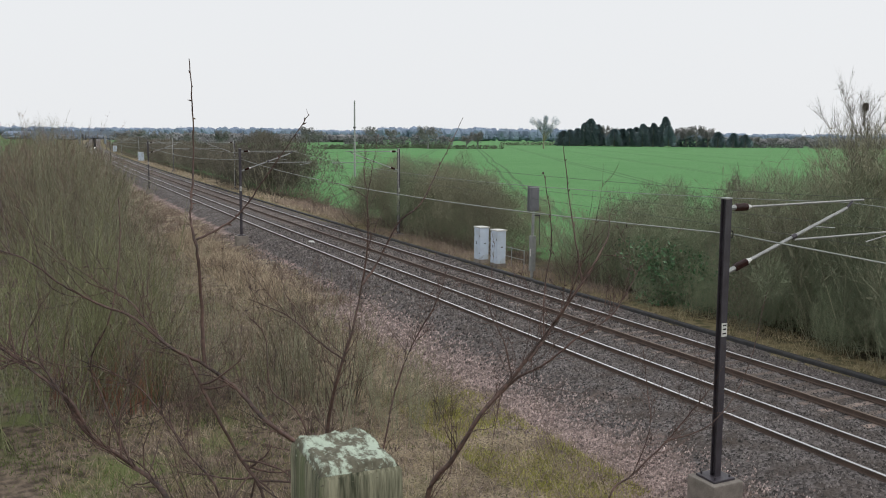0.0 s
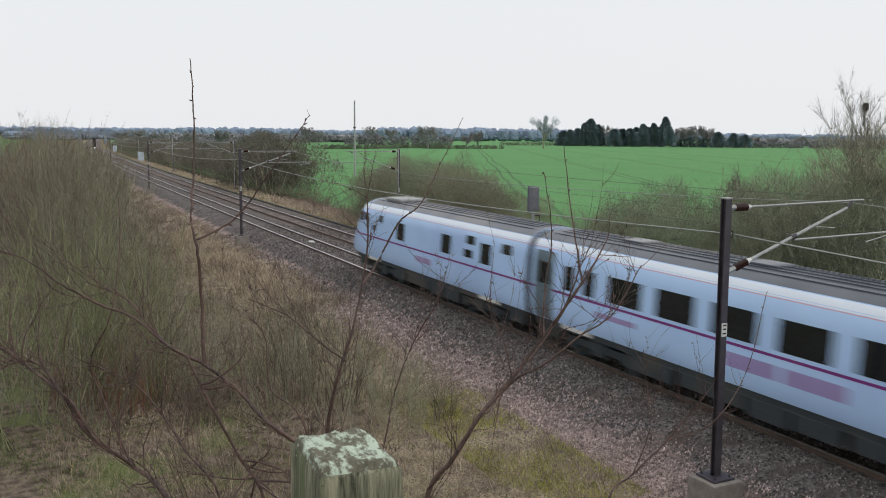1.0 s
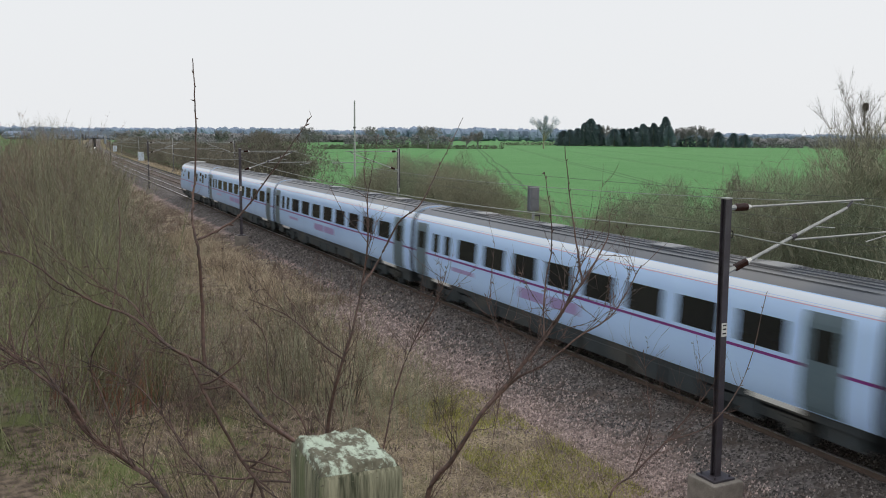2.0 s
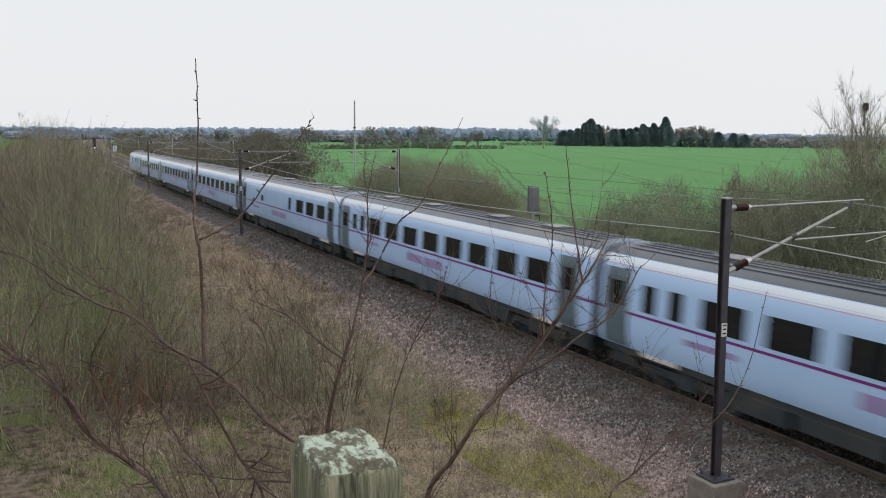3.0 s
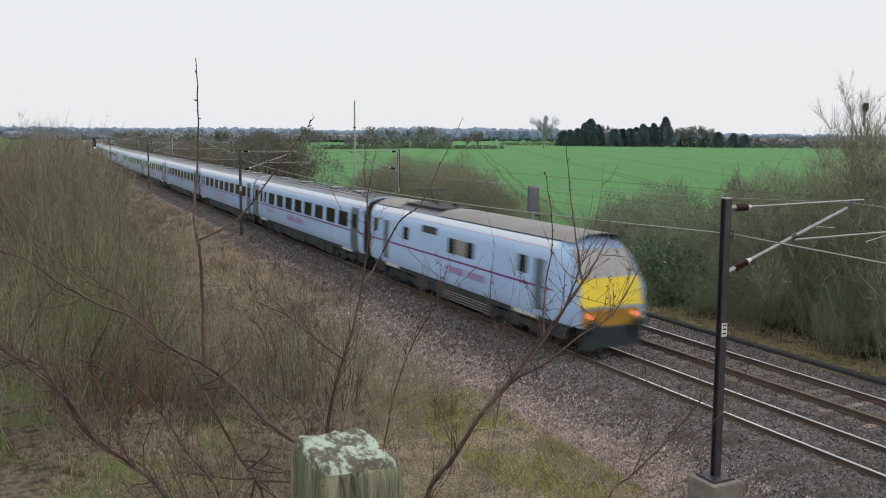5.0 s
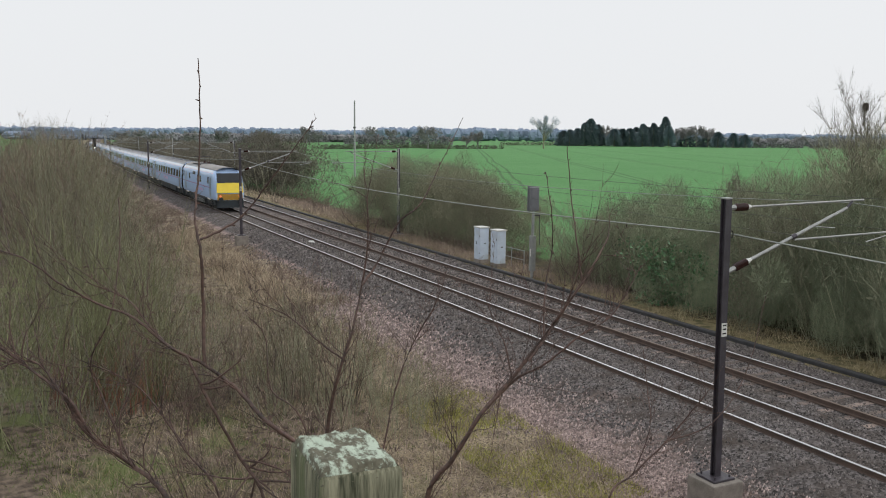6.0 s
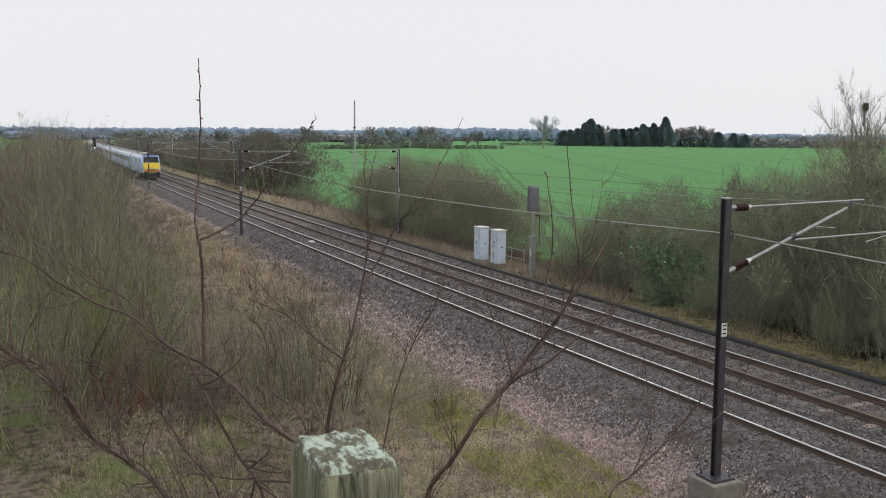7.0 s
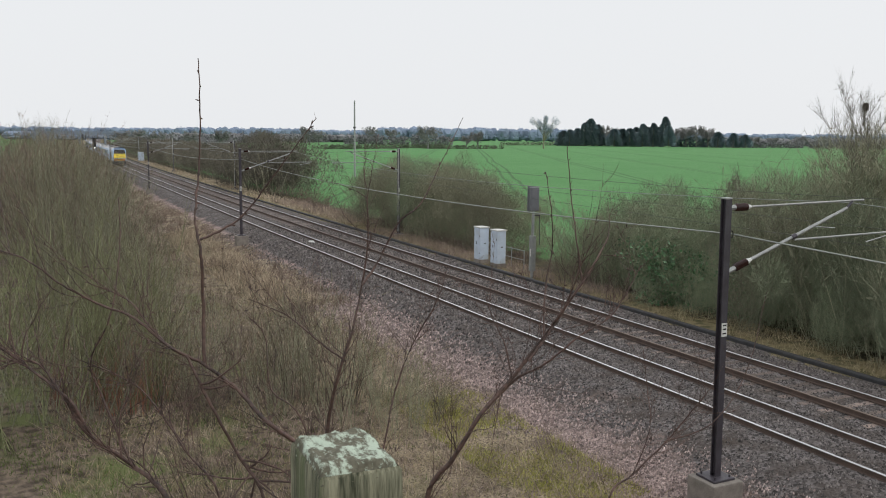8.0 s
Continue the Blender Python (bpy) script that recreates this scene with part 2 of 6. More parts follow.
# ---- ground ----
def ground_material():
    m = bpy.data.materials.new("ground_cover")
    m.use_nodes = True
    n, l = m.node_tree.nodes, m.node_tree.links
    p = n["Principled BSDF"]
    p.inputs["Roughness"].default_value = 0.95
    p.inputs["Specular IOR Level"].default_value = 0.2
    co = n.new("ShaderNodeTexCoord").outputs["Object"]
    at = n.new("ShaderNodeAttribute")
    at.attribute_name = "across"

    def noise_tex(scale, detail=5):
        t = n.new("ShaderNodeTexNoise")
        t.inputs["Scale"].default_value, t.inputs["Detail"].default_value = scale, detail
        l.new(co, t.inputs["Vector"])
        return t.outputs[0]

    def rng(src, a, b, c=0.0, d=1.0):
        t = n.new("ShaderNodeMapRange")
        t.inputs[1].default_value, t.inputs[2].default_value = a, b
        t.inputs[3].default_value, t.inputs[4].default_value = c, d
        l.new(src, t.inputs[0])
        return t.outputs[0]

    def mix(f, a, b):
        t = n.new("ShaderNodeMixRGB")
        for i, v in ((0, f), (1, a), (2, b)):
            if isinstance(v, tuple):
                t.inputs[i].default_value = (*v, 1)
            else:
                l.new(v, t.inputs[i])
        return t.outputs[0]

    def math_node(op, a, b):
        t = n.new("ShaderNodeMath")
        t.operation = op
        for i, v in ((0, a), (1, b)):
            if isinstance(v, float):
                t.inputs[i].default_value = v
            else:
                l.new(v, t.inputs[i])
        return t.outputs[0]

    vor = n.new("ShaderNodeTexVoronoi")
    vor.inputs["Scale"].default_value = 16
    l.new(co, vor.inputs["Vector"])
    stone = n.new("ShaderNodeSeparateColor")
    l.new(vor.outputs["Color"], stone.inputs[0])
    edge = math_node("ADD", at.outputs["Fac"], rng(noise_tex(0.45), 0.3, 0.7, -1.0, 1.0))
    edge = math_node("ADD", edge, rng(noise_tex(4.0), 0.3, 0.7, -0.35, 0.35))
    # verge: straw, olive and moss
    verge = mix(rng(noise_tex(1.6), 0.4, 0.62), (0.46, 0.38, 0.26), (0.20, 0.16, 0.12))
    verge = mix(rng(noise_tex(0.33, 3), 0.56, 0.68), verge, (0.16, 0.165, 0.06))
    verge = mix(rng(noise_tex(14.0), 0.46, 0.64), verge, (0.10, 0.08, 0.062))
    # leaf litter darkened, putting the thicket's shade into the ground colour
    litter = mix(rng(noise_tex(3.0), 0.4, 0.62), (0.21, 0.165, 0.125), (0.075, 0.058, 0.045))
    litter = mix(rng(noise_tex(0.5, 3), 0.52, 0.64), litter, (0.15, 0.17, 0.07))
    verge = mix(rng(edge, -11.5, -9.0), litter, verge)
    pink = mix(stone.outputs[0], (0.14, 0.105, 0.095), (0.50, 0.385, 0.355))
    pink = mix(rng(noise_tex(0.8), 0.45, 0.65), pink, (0.17, 0.13, 0.11))
    grey = mix(stone.outputs[1], (0.035, 0.032, 0.032), (0.25, 0.225, 0.22))
    grey = mix(rng(noise_tex(1.2), 0.45, 0.7), grey, (0.095, 0.078, 0.068))
    straw = mix(rng(noise_tex(2.2), 0.42, 0.6), (0.26, 0.215, 0.12), (0.12, 0.11, 0.055))
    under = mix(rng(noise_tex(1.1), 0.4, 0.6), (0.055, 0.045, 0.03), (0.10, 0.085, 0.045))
    field = mix(rng(noise_tex(0.05, 3), 0.35, 0.65), (0.125, 0.305, 0.11), (0.15, 0.34, 0.13))
    field = mix(rng(noise_tex(2.5), 0.35, 0.7), field, (0.095, 0.235, 0.085))
    # tractor lines through the young crop
    dot = n.new("ShaderNodeVectorMath")
    dot.operation = "DOT_PRODUCT"
    dot.inputs[1].default_value = (0.870, -0.493, 0)
    l.new(co, dot.inputs[0])
    across = math_node("FLOORED_MODULO", math_node("ADD", dot.outputs["Value"], rng(noise_tex(0.02, 2), 0.3, 0.7, -0.5, 0.5)), 24.0)
    for wheel in (7.6, 9.6):
        off = math_node("ABSOLUTE", math_node("SUBTRACT", across, wheel), 0.0)
        field = mix(rng(off, 0.18, 0.4, 0.75, 0.0), field, (0.07, 0.135, 0.06))
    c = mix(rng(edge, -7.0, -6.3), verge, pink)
    c = mix(rng(edge, -5.2, -4.4), c, grey)
    c = mix(rng(edge, 4.6, 4.9), c, straw)
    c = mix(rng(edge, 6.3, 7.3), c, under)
    c = mix(rng(edge, 11.5, 13.0), c, field)
    far_green = mix(rng(noise_tex(0.004, 2), 0.42, 0.55), (0.14, 0.155, 0.075), (0.08, 0.19, 0.06))
    c = mix(rng(edge, -32.0, -24.0), far_green, c)
    l.new(c, p.inputs["Base Color"])
    b = n.new("ShaderNodeBump")
    b.inputs["Strength"].default_value, b.inputs["Distance"].default_value = 0.8, 0.05
    h = math_node("ADD", vor.outputs["Distance"], noise_tex(25.0))
    l.new(h, b.inputs["Height"]), l.new(b.outputs[0], p.inputs["Normal"])
    return m


def ground():
    lats = [-3500, -1500, -600, -250, -120, -70, -45, -35] + [-30 + 0.6 * i for i in range(39)]
    lats += [-6.4, -5.8, -5.2, -4.7, -4.2, -3.8, -3.5, -3.2, -2, -0.3, 0.3, 2, 3.2, 3.5, 4.0, 4.6, 5.0, 5.4, 6.0, 7, 8, 9.5, 11, 13, 16, 20, 30, 60, 120, 250, 600, 1500, 3500]
    lats = sorted(set(round(a, 2) for a in lats))
    ys = [-900, -400, -200, -100, -60, -40, -25, -15] + [-10 + 0.7 * i for i in range(120)]
    y = ys[-1]
    while y < 4200:
        y += max(1.0, (y - 60) * 0.06)
        ys.append(y)
    verts, faces, vals = [], [], []
    for y in ys:
        for a in lats:
            verts.append((mid_x(y) + a, y, ground_z(a, y)))
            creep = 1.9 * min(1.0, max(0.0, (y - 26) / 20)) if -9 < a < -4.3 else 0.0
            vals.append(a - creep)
    w = len(lats)
    for j in range(len(ys) - 1):
        for i in range(w - 1):
            faces.append((j * w + i, j * w + i + 1, (j + 1) * w + i + 1, (j + 1) * w + i))
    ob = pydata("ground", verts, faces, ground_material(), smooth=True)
    at = ob.data.attributes.new("across", "FLOAT", "POINT")
    at.data.foreach_set("value", vals)
    return tagged(ob, "railway formation, rough grass verge and green crop field", "ground", kind="structure")


ground()


# ---- tracks ----
def sweep(name, section, y0, y1, step, lat, material, parent=None, label="", closed=True):
    """A section (x, z) drawn out along the line."""
    ys = np.arange(y0, y1 + step * 0.5, step)
    k = len(section)
    verts, faces = [], []
    for y in ys:
        for sx, sz in section:
            verts.append((mid_x(y) + lat + sx, y, sz))
    for j in range(len(ys) - 1):
        for i in range(k if closed else k - 1):
            i2 = (i + 1) % k
            faces.append((j * k + i, j * k + i2, (j + 1) * k + i2, (j + 1) * k + i))
    return pydata(name, verts, faces, material, parent, label)


def track(name, lat, label, heads):
    t = empty(name, Matrix(), label, "railway track")
    t["kind"] = "structure"
    for s, head in zip((-0.7525, 0.7525), heads):
        web = [(-0.07, -0.16), (0.07, -0.16), (0.07, -0.145), (0.012, -0.12), (0.012, -0.04), (0.035, -0.03), (0.034, -0.012), (-0.034, -0.012), (-0.035, -0.03), (-0.012, -0.04), (-0.012, -0.12), (-0.07, -0.145)]
        r = sweep("rail", web, -120, 900, 4, lat + s, M["rail_side"], t)
        sweep("rail_head", [(-0.036, -0.012), (0.036, -0.012), (0.036, -0.002), (0.026, 0.004), (-0.026, 0.004), (-0.036, -0.002)], -120, 900, 4, lat + s, head, r, "worn bright running surface")
    return t


near_track = track("track_near", NEAR, "running rails with polished heads on concrete sleepers", (M["rail_top"], M["rail_top"]))
far_track = track("track_far", FAR, "running rails with brown sides on concrete sleepers", (M["rail_dull"], M["rail_top"]))


# ---- overhead line ----
MAST_Y = (-34.0, 12.92, 58.9, 112.6, 182.0, 246.0, 310.0, 375.0, 440.0)
MAST_LAT = (-5.2, -5.33, -4.9, -4.5, -4.0, -4.3, -4.3, -4.3, -4.3)
FAR_MAST_Y = (2.0, 57.1, 112.6, 168.7, 235.0, 300.0, 365.0, 430.0)


def insulator(bm, a, b, r=0.082, n=7):
    a, b = Vector(a), Vector(b)
    for i in range(n):
        q = a + (b - a) * ((i + 0.5) / n)
        d = (b - a).normalized() * ((b - a).length / n * 0.42)
        rod(bm, q - d, q, r * 0.72, r, 12)
        rod(bm, q, q + d, r, r * 0.72, 12)
    return bm


def mast(side, top):
    """An H-section steel mast with a cantilever that reaches over its track; side +1: the track lies to the right."""
    e = empty("overhead_line_mast", Matrix(), "dark steel railway mast with cantilever arm on a concrete base", "railway mast", "masts along the railway")
    w = 0.076
    bm = bmesh.new()
    sec = [(-w, -w), (w, -w), (w, -w + 0.016), (0.008, -w + 0.016), (0.008, w - 0.016), (w, w - 0.016), (w, w), (-w, w), (-w, w - 0.016), (-0.008, w - 0.016), (-0.008, -w + 0.016), (-w, -w + 0.016)]
    face = bm.faces.new([bm.verts.new((x, y, -0.14)) for x, y in sec])
    up = bmesh.ops.extrude_face_region(bm, geom=[face])
    bmesh.ops.translate(bm, verts=[v for v in up["geom"] if isinstance(v, bmesh.types.BMVert)], vec=(0, 0, top + 0.14))
    bmesh.ops.recalc_face_normals(bm, faces=bm.faces)
    part("column", bm, M["steel"], e)
    # white strip stands for daylight on this side of the column
    if side < 0:
        part("flange_strip", boxbm(-w - 0.012, -w + 0.03, -w - 0.012, -w - 0.002, 0.0, top), M["white_sign"], e, "white strip painted for the lit flange side")
    part("cap", boxbm(-w - 0.008, w + 0.008, -w - 0.008, w + 0.008, top, top + 0.03), M["galvanised"], e, "pale weathered top plate")
    part("base_plate", boxbm(-0.28, 0.28, -0.28, 0.28, -0.19, -0.14, 0.012), M["steel"], e)
    for sx in (-0.2, 0.2):
        for sy in (-0.2, 0.2):
            part("bolt", rod(bmesh.new(), (sx, sy, -0.14), (sx, sy, -0.08), 0.022, seg=6), M["steel"], e)
    part("footing", boxbm(-0.40, 0.40, -0.40, 0.40, -0.95, -0.19, 0.03), M["concrete"], e, "stained concrete footing")
    s = side
    plate = part("number_plate", boxbm(-0.07, 0.07, -w - 0.012, -w - 0.004, 2.86, 3.14), M["white_sign"], e, "small white plate")
    for k in (2.91, 3.0, 3.08):
        part("plate_mark", boxbm(-0.045, 0.045, -w - 0.016, -w - 0.0125, k, k + 0.03), M["black"], plate, "dark unreadable mark")
    zt, zb, reach = top - 0.18, top - 1.46, 3.98
    part("top_insulator", insulator(bmesh.new(), (s * 0.24, 0, zt), (s * 0.56, 0, zt)), M["insulator"], e, "ribbed brown porcelain insulator")
    bm = rod(bmesh.new(), (s * w, 0, zt), (s * 0.24, 0, zt), 0.05)
    part("top_bracket", bm, M["galvanised"], e)
    part("end_cap", rod(bmesh.new(), (s * 0.56, 0, zt), (s * 0.66, 0, zt), 0.06, 0.03), M["white_sign"], e)
    part("top_tie", rod(bmesh.new(), (s * 0.64, 0, zt), (s * reach, 0, zt + 0.02), 0.022), M["galvanised"], e)
    a, b = Vector((s * 0.14, 0, zb - 0.02)), Vector((s * 3.47, 0, zt - 0.14))
    d = (b - a).normalized()
    part("strut_insulator", insulator(bmesh.new(), a + d * 0.16, a + d * 0.50), M["insulator"], e, "ribbed brown porcelain insulator")
    part("strut_bracket", rod(bmesh.new(), a - d * 0.06, a + d * 0.16, 0.05), M["galvanised"], e)
    part("end_cap", rod(bmesh.new(), a + d * 0.50, a + d * 0.62, 0.06, 0.035), M["white_sign"], e)
    part("strut", rod(bmesh.new(), a + d * 0.58, b, 0.036), M["galvanised"], e)
    part("hanger", rod(bmesh.new(), b, (s * 3.62, 0, zt), 0.03), M["steel"], e)
    q = a + (b - a) * 0.53
    part("clamp", rod(bmesh.new(), q - d * 0.06, q + d * 0.06, 0.055), M["steel"], e)
    part("registration_arm", rod(bmesh.new(), q + Vector((s * 0.03, 0, -0.07)), (s * 5.0, 0, zt - 0.74), 0.022), M["galvanised"], e)
    part("steady_arm", rod(bmesh.new(), (s * 4.12, 0, zt - 0.93), (s * 4.9, 0, zt - 0.80), 0.014), M["galvanised"], e)
    part("dropper", rod(bmesh.new(), (s * 2.44, 0.1, zt - 0.5), (s * 3.25, 0.1, zt - 0.58), 0.012), M["galvanised"], e)
    bm = bmesh.new()
    ring = []
    for k in range(10):
        u = math.tau * k / 10
        for j in range(5):
            q = math.tau * j / 5
            r = 0.075 + 0.014 * math.cos(q)
            ring.append(bm.verts.new((s * (w + 0.05 + r * 0.6 * math.cos(u)), -0.04 + 0.014 * math.sin(q), top - 0.72 + r * math.sin(u))))
    for k in range(10):
        for j in range(5):
            bm.faces.new([ring[k * 5 + j], ring[k * 5 + (j + 1) % 5], ring[(k + 1) % 10 * 5 + (j + 1) % 5], ring[(k + 1) % 10 * 5 + j]])
    part("wire_clip", bm, M["black"], e)
    return e


def masts():
    first = mast(1, 5.68)
    first.matrix_basis = on_line(-5.33, 12.92) @ Matrix.Rotation(radians(-0.75), 4, "Y")
    for y, lat in zip(MAST_Y, MAST_LAT):
        if y != 12.92:
            copy_thing(first, on_line(lat, y, 0.2 if y > 20 else 0.0))
    other = mast(-1, 5.9)
    other.matrix_basis = on_line(6.13, 57.1)
    for y in FAR_MAST_Y:
        if y != 57.1:
            copy_thing(other, on_line(6.15, y))


masts()


def wires():
    def span(name, ya, yb, la, lb, za, zb, sag, r, label, material=M["wire_dark"]):
        k = 14
        pts = []
        for i in range(k + 1):
            t = i / k
            y = ya + (yb - ya) * t
            pts.append((mid_x(y) + la + (lb - la) * t, y, za + (zb - za) * t - sag * 4 * t * (1 - t)))
        v, f = tubes(np.array([pts]), np.full((1, k + 1), r), 4)
        return tagged(pydata(name, v, f, material), label, "overhead wire", "overhead wires")

    for ys, lats in ((MAST_Y, MAST_LAT), (FAR_MAST_Y, [6.15] * 8)):
        s = 1 if ys is MAST_Y else -1
        for i in range(len(ys) - 1):
            z0, z1 = (0.0 if ys[i] < 20 else 0.2), (0.0 if ys[i + 1] < 20 else 0.2)
            if s < 0:
                z0 = z1 = 0.22
            la, lb = lats[i], lats[i + 1]
            span("catenary_wire", ys[i], ys[i + 1], la + s * 3.7, lb + s * 3.7, 5.5 + z0, 5.5 + z1, 0.55, 0.010 if s > 0 else 0.007, "thin weathered catenary wire slung between masts", M["wire"] if s > 0 else M["wire_dark"])
            span("contact_wire", ys[i], ys[i + 1], la + s * 4.8, lb + s * 4.8, 4.45 + z0, 4.45 + z1, 0.02, 0.006, "thin contact wire above the track")
            if s > 0:
                span("return_wire", ys[i], ys[i + 1], la + 0.12, lb + 0.12, 4.96 + z0, 4.96 + z1, 0.45, 0.017, "pale return wire clipped along the masts", M["wire"])


wires()


# ---- the train ----
SIDE = [(1.06, 3.545), (1.12, 3.48), (1.20, 3.36), (1.27, 3.18), (1.305, 2.95), (1.345, 2.2), (1.365, 1.7), (1.36, 1.4), (1.335, 1.15), (1.28, 0.98)]
ROOF = [(-1.06, 3.545), (-0.8, 3.69), (-0.5, 3.77), (0.0, 3.81), (0.5, 3.77), (0.8, 3.69), (1.06, 3.545)]
RING = SIDE + [(-x, z) for x, z in SIDE[::-1]] + ROOF[1:-1]


def side_x(z):
    s = sorted((b, a) for a, b in SIDE)
    return float(np.interp(z, [q[0] for q in s], [q[1] for q in s]))


def loft(name, sections, material, parent, label="", cap=True, closed=True, smooth=True):
    """sections: lists of 3D points of equal length, joined in turn."""
    k = len(sections[0])
    verts = [p for s in sections for p in s]
    faces = []
    for j in range(len(sections) - 1):
        for i in range(k if closed else k - 1):
            i2 = (i + 1) % k
            faces.append((j * k + i, j * k + i2, (j + 1) * k + i2, (j + 1) * k + i))
    if cap:
        faces.append(tuple(range(k))[::-1])
        faces.append(tuple((len(sections) - 1) * k + i for i in range(k)))
    ob = pydata(name, verts, faces, material, parent, label, smooth)
    if smooth:
        ob.data.set_sharp_from_angle(angle=radians(35))
    return ob


def side_panel(name, y0, y1, z0, z1, s, material, parent, proud=0.006, label=""):
    """A plate that lies on the coach side s (+1 or -1) and follows its lean."""
    k = max(4, int((z1 - z0) / 0.12) + 2)
    zs = np.linspace(z0, z1, k)
    verts, faces = [], []
    for off in (proud, -0.02):
        for z in zs:
            for y in (y0, y1):
                verts.append((s * (side_x(z) + off), y, z))
    for i in range(k - 1):
        a = 2 * i
        faces.append((a, a + 1, a + 3, a + 2))
    o = 2 * k
    faces += [(0, 1, o + 1, o), (2 * k - 2, 2 * k - 1, o + 2 * k - 1, o + 2 * k - 2)]
    for i in range(k - 1):
        faces += [(2 * i, 2 * i + 2, o + 2 * i + 2, o + 2 * i), (2 * i + 1, 2 * i + 3, o + 2 * i + 3, o + 2 * i + 1)]
    return pydata(name, verts, faces, material, parent, label)


def shell(e, y0, y1, nose=()):
    """Body and roof between two ends; nose: (y, scale across, height factor, drop) sections past the far end."""
    ring = RING
    secs = [[(x, y, z) for x, z in ring] for y in (y0, y1)]
    body = loft("body", secs, M["body"], e, "silver-white painted body, tinted with reflected sky blue")
    rsec = [[(x * 1.0, y, z + 0.004) for x, z in ROOF] for y in (y0, y1)]
    roof = loft("roof", rsec, M["roof"], e, "dirty grey ribbed roof", closed=False, cap=False)
    for x in (-0.72, -0.48, -0.24, 0.0, 0.24, 0.48, 0.72):
        z = float(np.interp(abs(x), [0, 0.5, 0.8, 0.98], [3.81, 3.77, 3.69, 3.60]))
        part("rib", boxbm(x - 0.018, x + 0.018, y0 + 0.5, y1 - 0.5, z, z + 0.035), M["roof"], roof)
    return body


def bogie(e, y):
    bm = bmesh.new()
    for s in (-1, 1):
        box(bm, s * 1.0 - 0.09, s * 1.0 + 0.09, y - 1.75, y + 1.75, 0.42, 0.66, 0.03)
        box(bm, s * 1.0 - 0.14, s * 1.0 + 0.14, y - 0.35, y + 0.35, 0.3, 0.75, 0.03)
        for q in (-1.3, 1.3):
            box(bm, s * 1.02 - 0.13, s * 1.02 + 0.13, y + q - 0.2, y + q + 0.2, 0.32, 0.6, 0.03)
    b = part("bogie", bm, M["under"], e)
    for q in (-1.3, 1.3):
        bm = bmesh.new()
        for s in (-1, 1):
            rod(bm, (s * 0.69, y + q, 0.46), (s * 0.82, y + q, 0.46), 0.455, 0.455, 20)
        rod(bm, (-0.7, y + q, 0.46), (0.7, y + q, 0.46), 0.09, seg=8)
        part("wheelset", bm, M["under"], b)


def underframe(e, y0, y1):
    part("underframe", boxbm(-1.22, 1.22, y0 + 0.2, y1 - 0.2, 0.78, 1.02), M["under"], e, "grimy dark underframe")
    part("under_fairing", boxbm(-0.62, 0.62, y0 + 0.3, y1 - 0.3, 0.36, 0.8), M["under"], e)
    for yy in (y0 + 0.35, y1 - 1.45):
        part("end_skirt", boxbm(-1.15, 1.15, yy, yy + 1.1, 0.42, 0.8, 0.03), M["under"], e)
    random.seed(4)
    y = y0 + 5.2
    while y < y1 - 6.0:
        w = random.uniform(1.0, 2.4)
        part("equipment_box", boxbm(-1.24, 1.24, y, min(y + w, y1 - 5.2), 0.32 + random.uniform(0, 0.12), 0.8, 0.03), M["under"], e)
        y += w + random.uniform(0.08, 0.3)
    for s in (-1, 1):
        part("skirt_panel", boxbm(s * 1.285 - 0.02, s * 1.285 + 0.02, y0 + 1.9, y0 + 3.4, 0.86, 0.975), M["white_sign"], e, "pale step board")
        part("skirt_panel", boxbm(s * 1.285 - 0.02, s * 1.285 + 0.02, y1 - 3.4, y1 - 1.9, 0.86, 0.975), M["white_sign"], e, "pale step board")
        bogie_y = 3.6
    bogie(e, y0 + bogie_y)
    bogie(e, y1 - bogie_y)


def stripes(e, y0, y1):
    for s in (-1, 1):
        side_panel("purple_stripe", y0, y1, 1.955, 2.025, s, M["purple"], e, 0.004)
        side_panel("red_line", y0, y1, 3.290, 3.308, s, M["red"], e, 0.004)
        # band painted as the sheen where the side curves into the roof
        side_panel("cantrail_band", y0, y1, 3.318, 3.53, s, M["white_band"], e, 0.004, "bright white band under the roof, painted for reflected sky")


def gangway(e, y0, y1):
    # widened almost to the full section, its black stands for the shaded gap
    ring = RING
    secs = []
    for i in range(7):
        y = y0 + (y1 - y0) * i / 6
        sc = 0.955 if i % 2 else 0.985
        secs.append([(x * sc, y, 0.7 + (z - 0.7) * sc) for x, z in ring])
    loft("gangway", secs, M["black"], e, "black concertina gangway widened to fill the dark coach gap", smooth=False)


def bars(e, s, y, z0, z1, w, gap, n, material, name="lettering"):
    """Writing too small to read, as plain bars."""
    side_panel(name, y, y + w, z0, z1, s, material, e, 0.004, "plain pink lettering band")
    if n > 1:
        side_panel(name, y + w + gap, y + 2 * w + gap, z0, z1, s, material, e, 0.004, "plain pink lettering band")


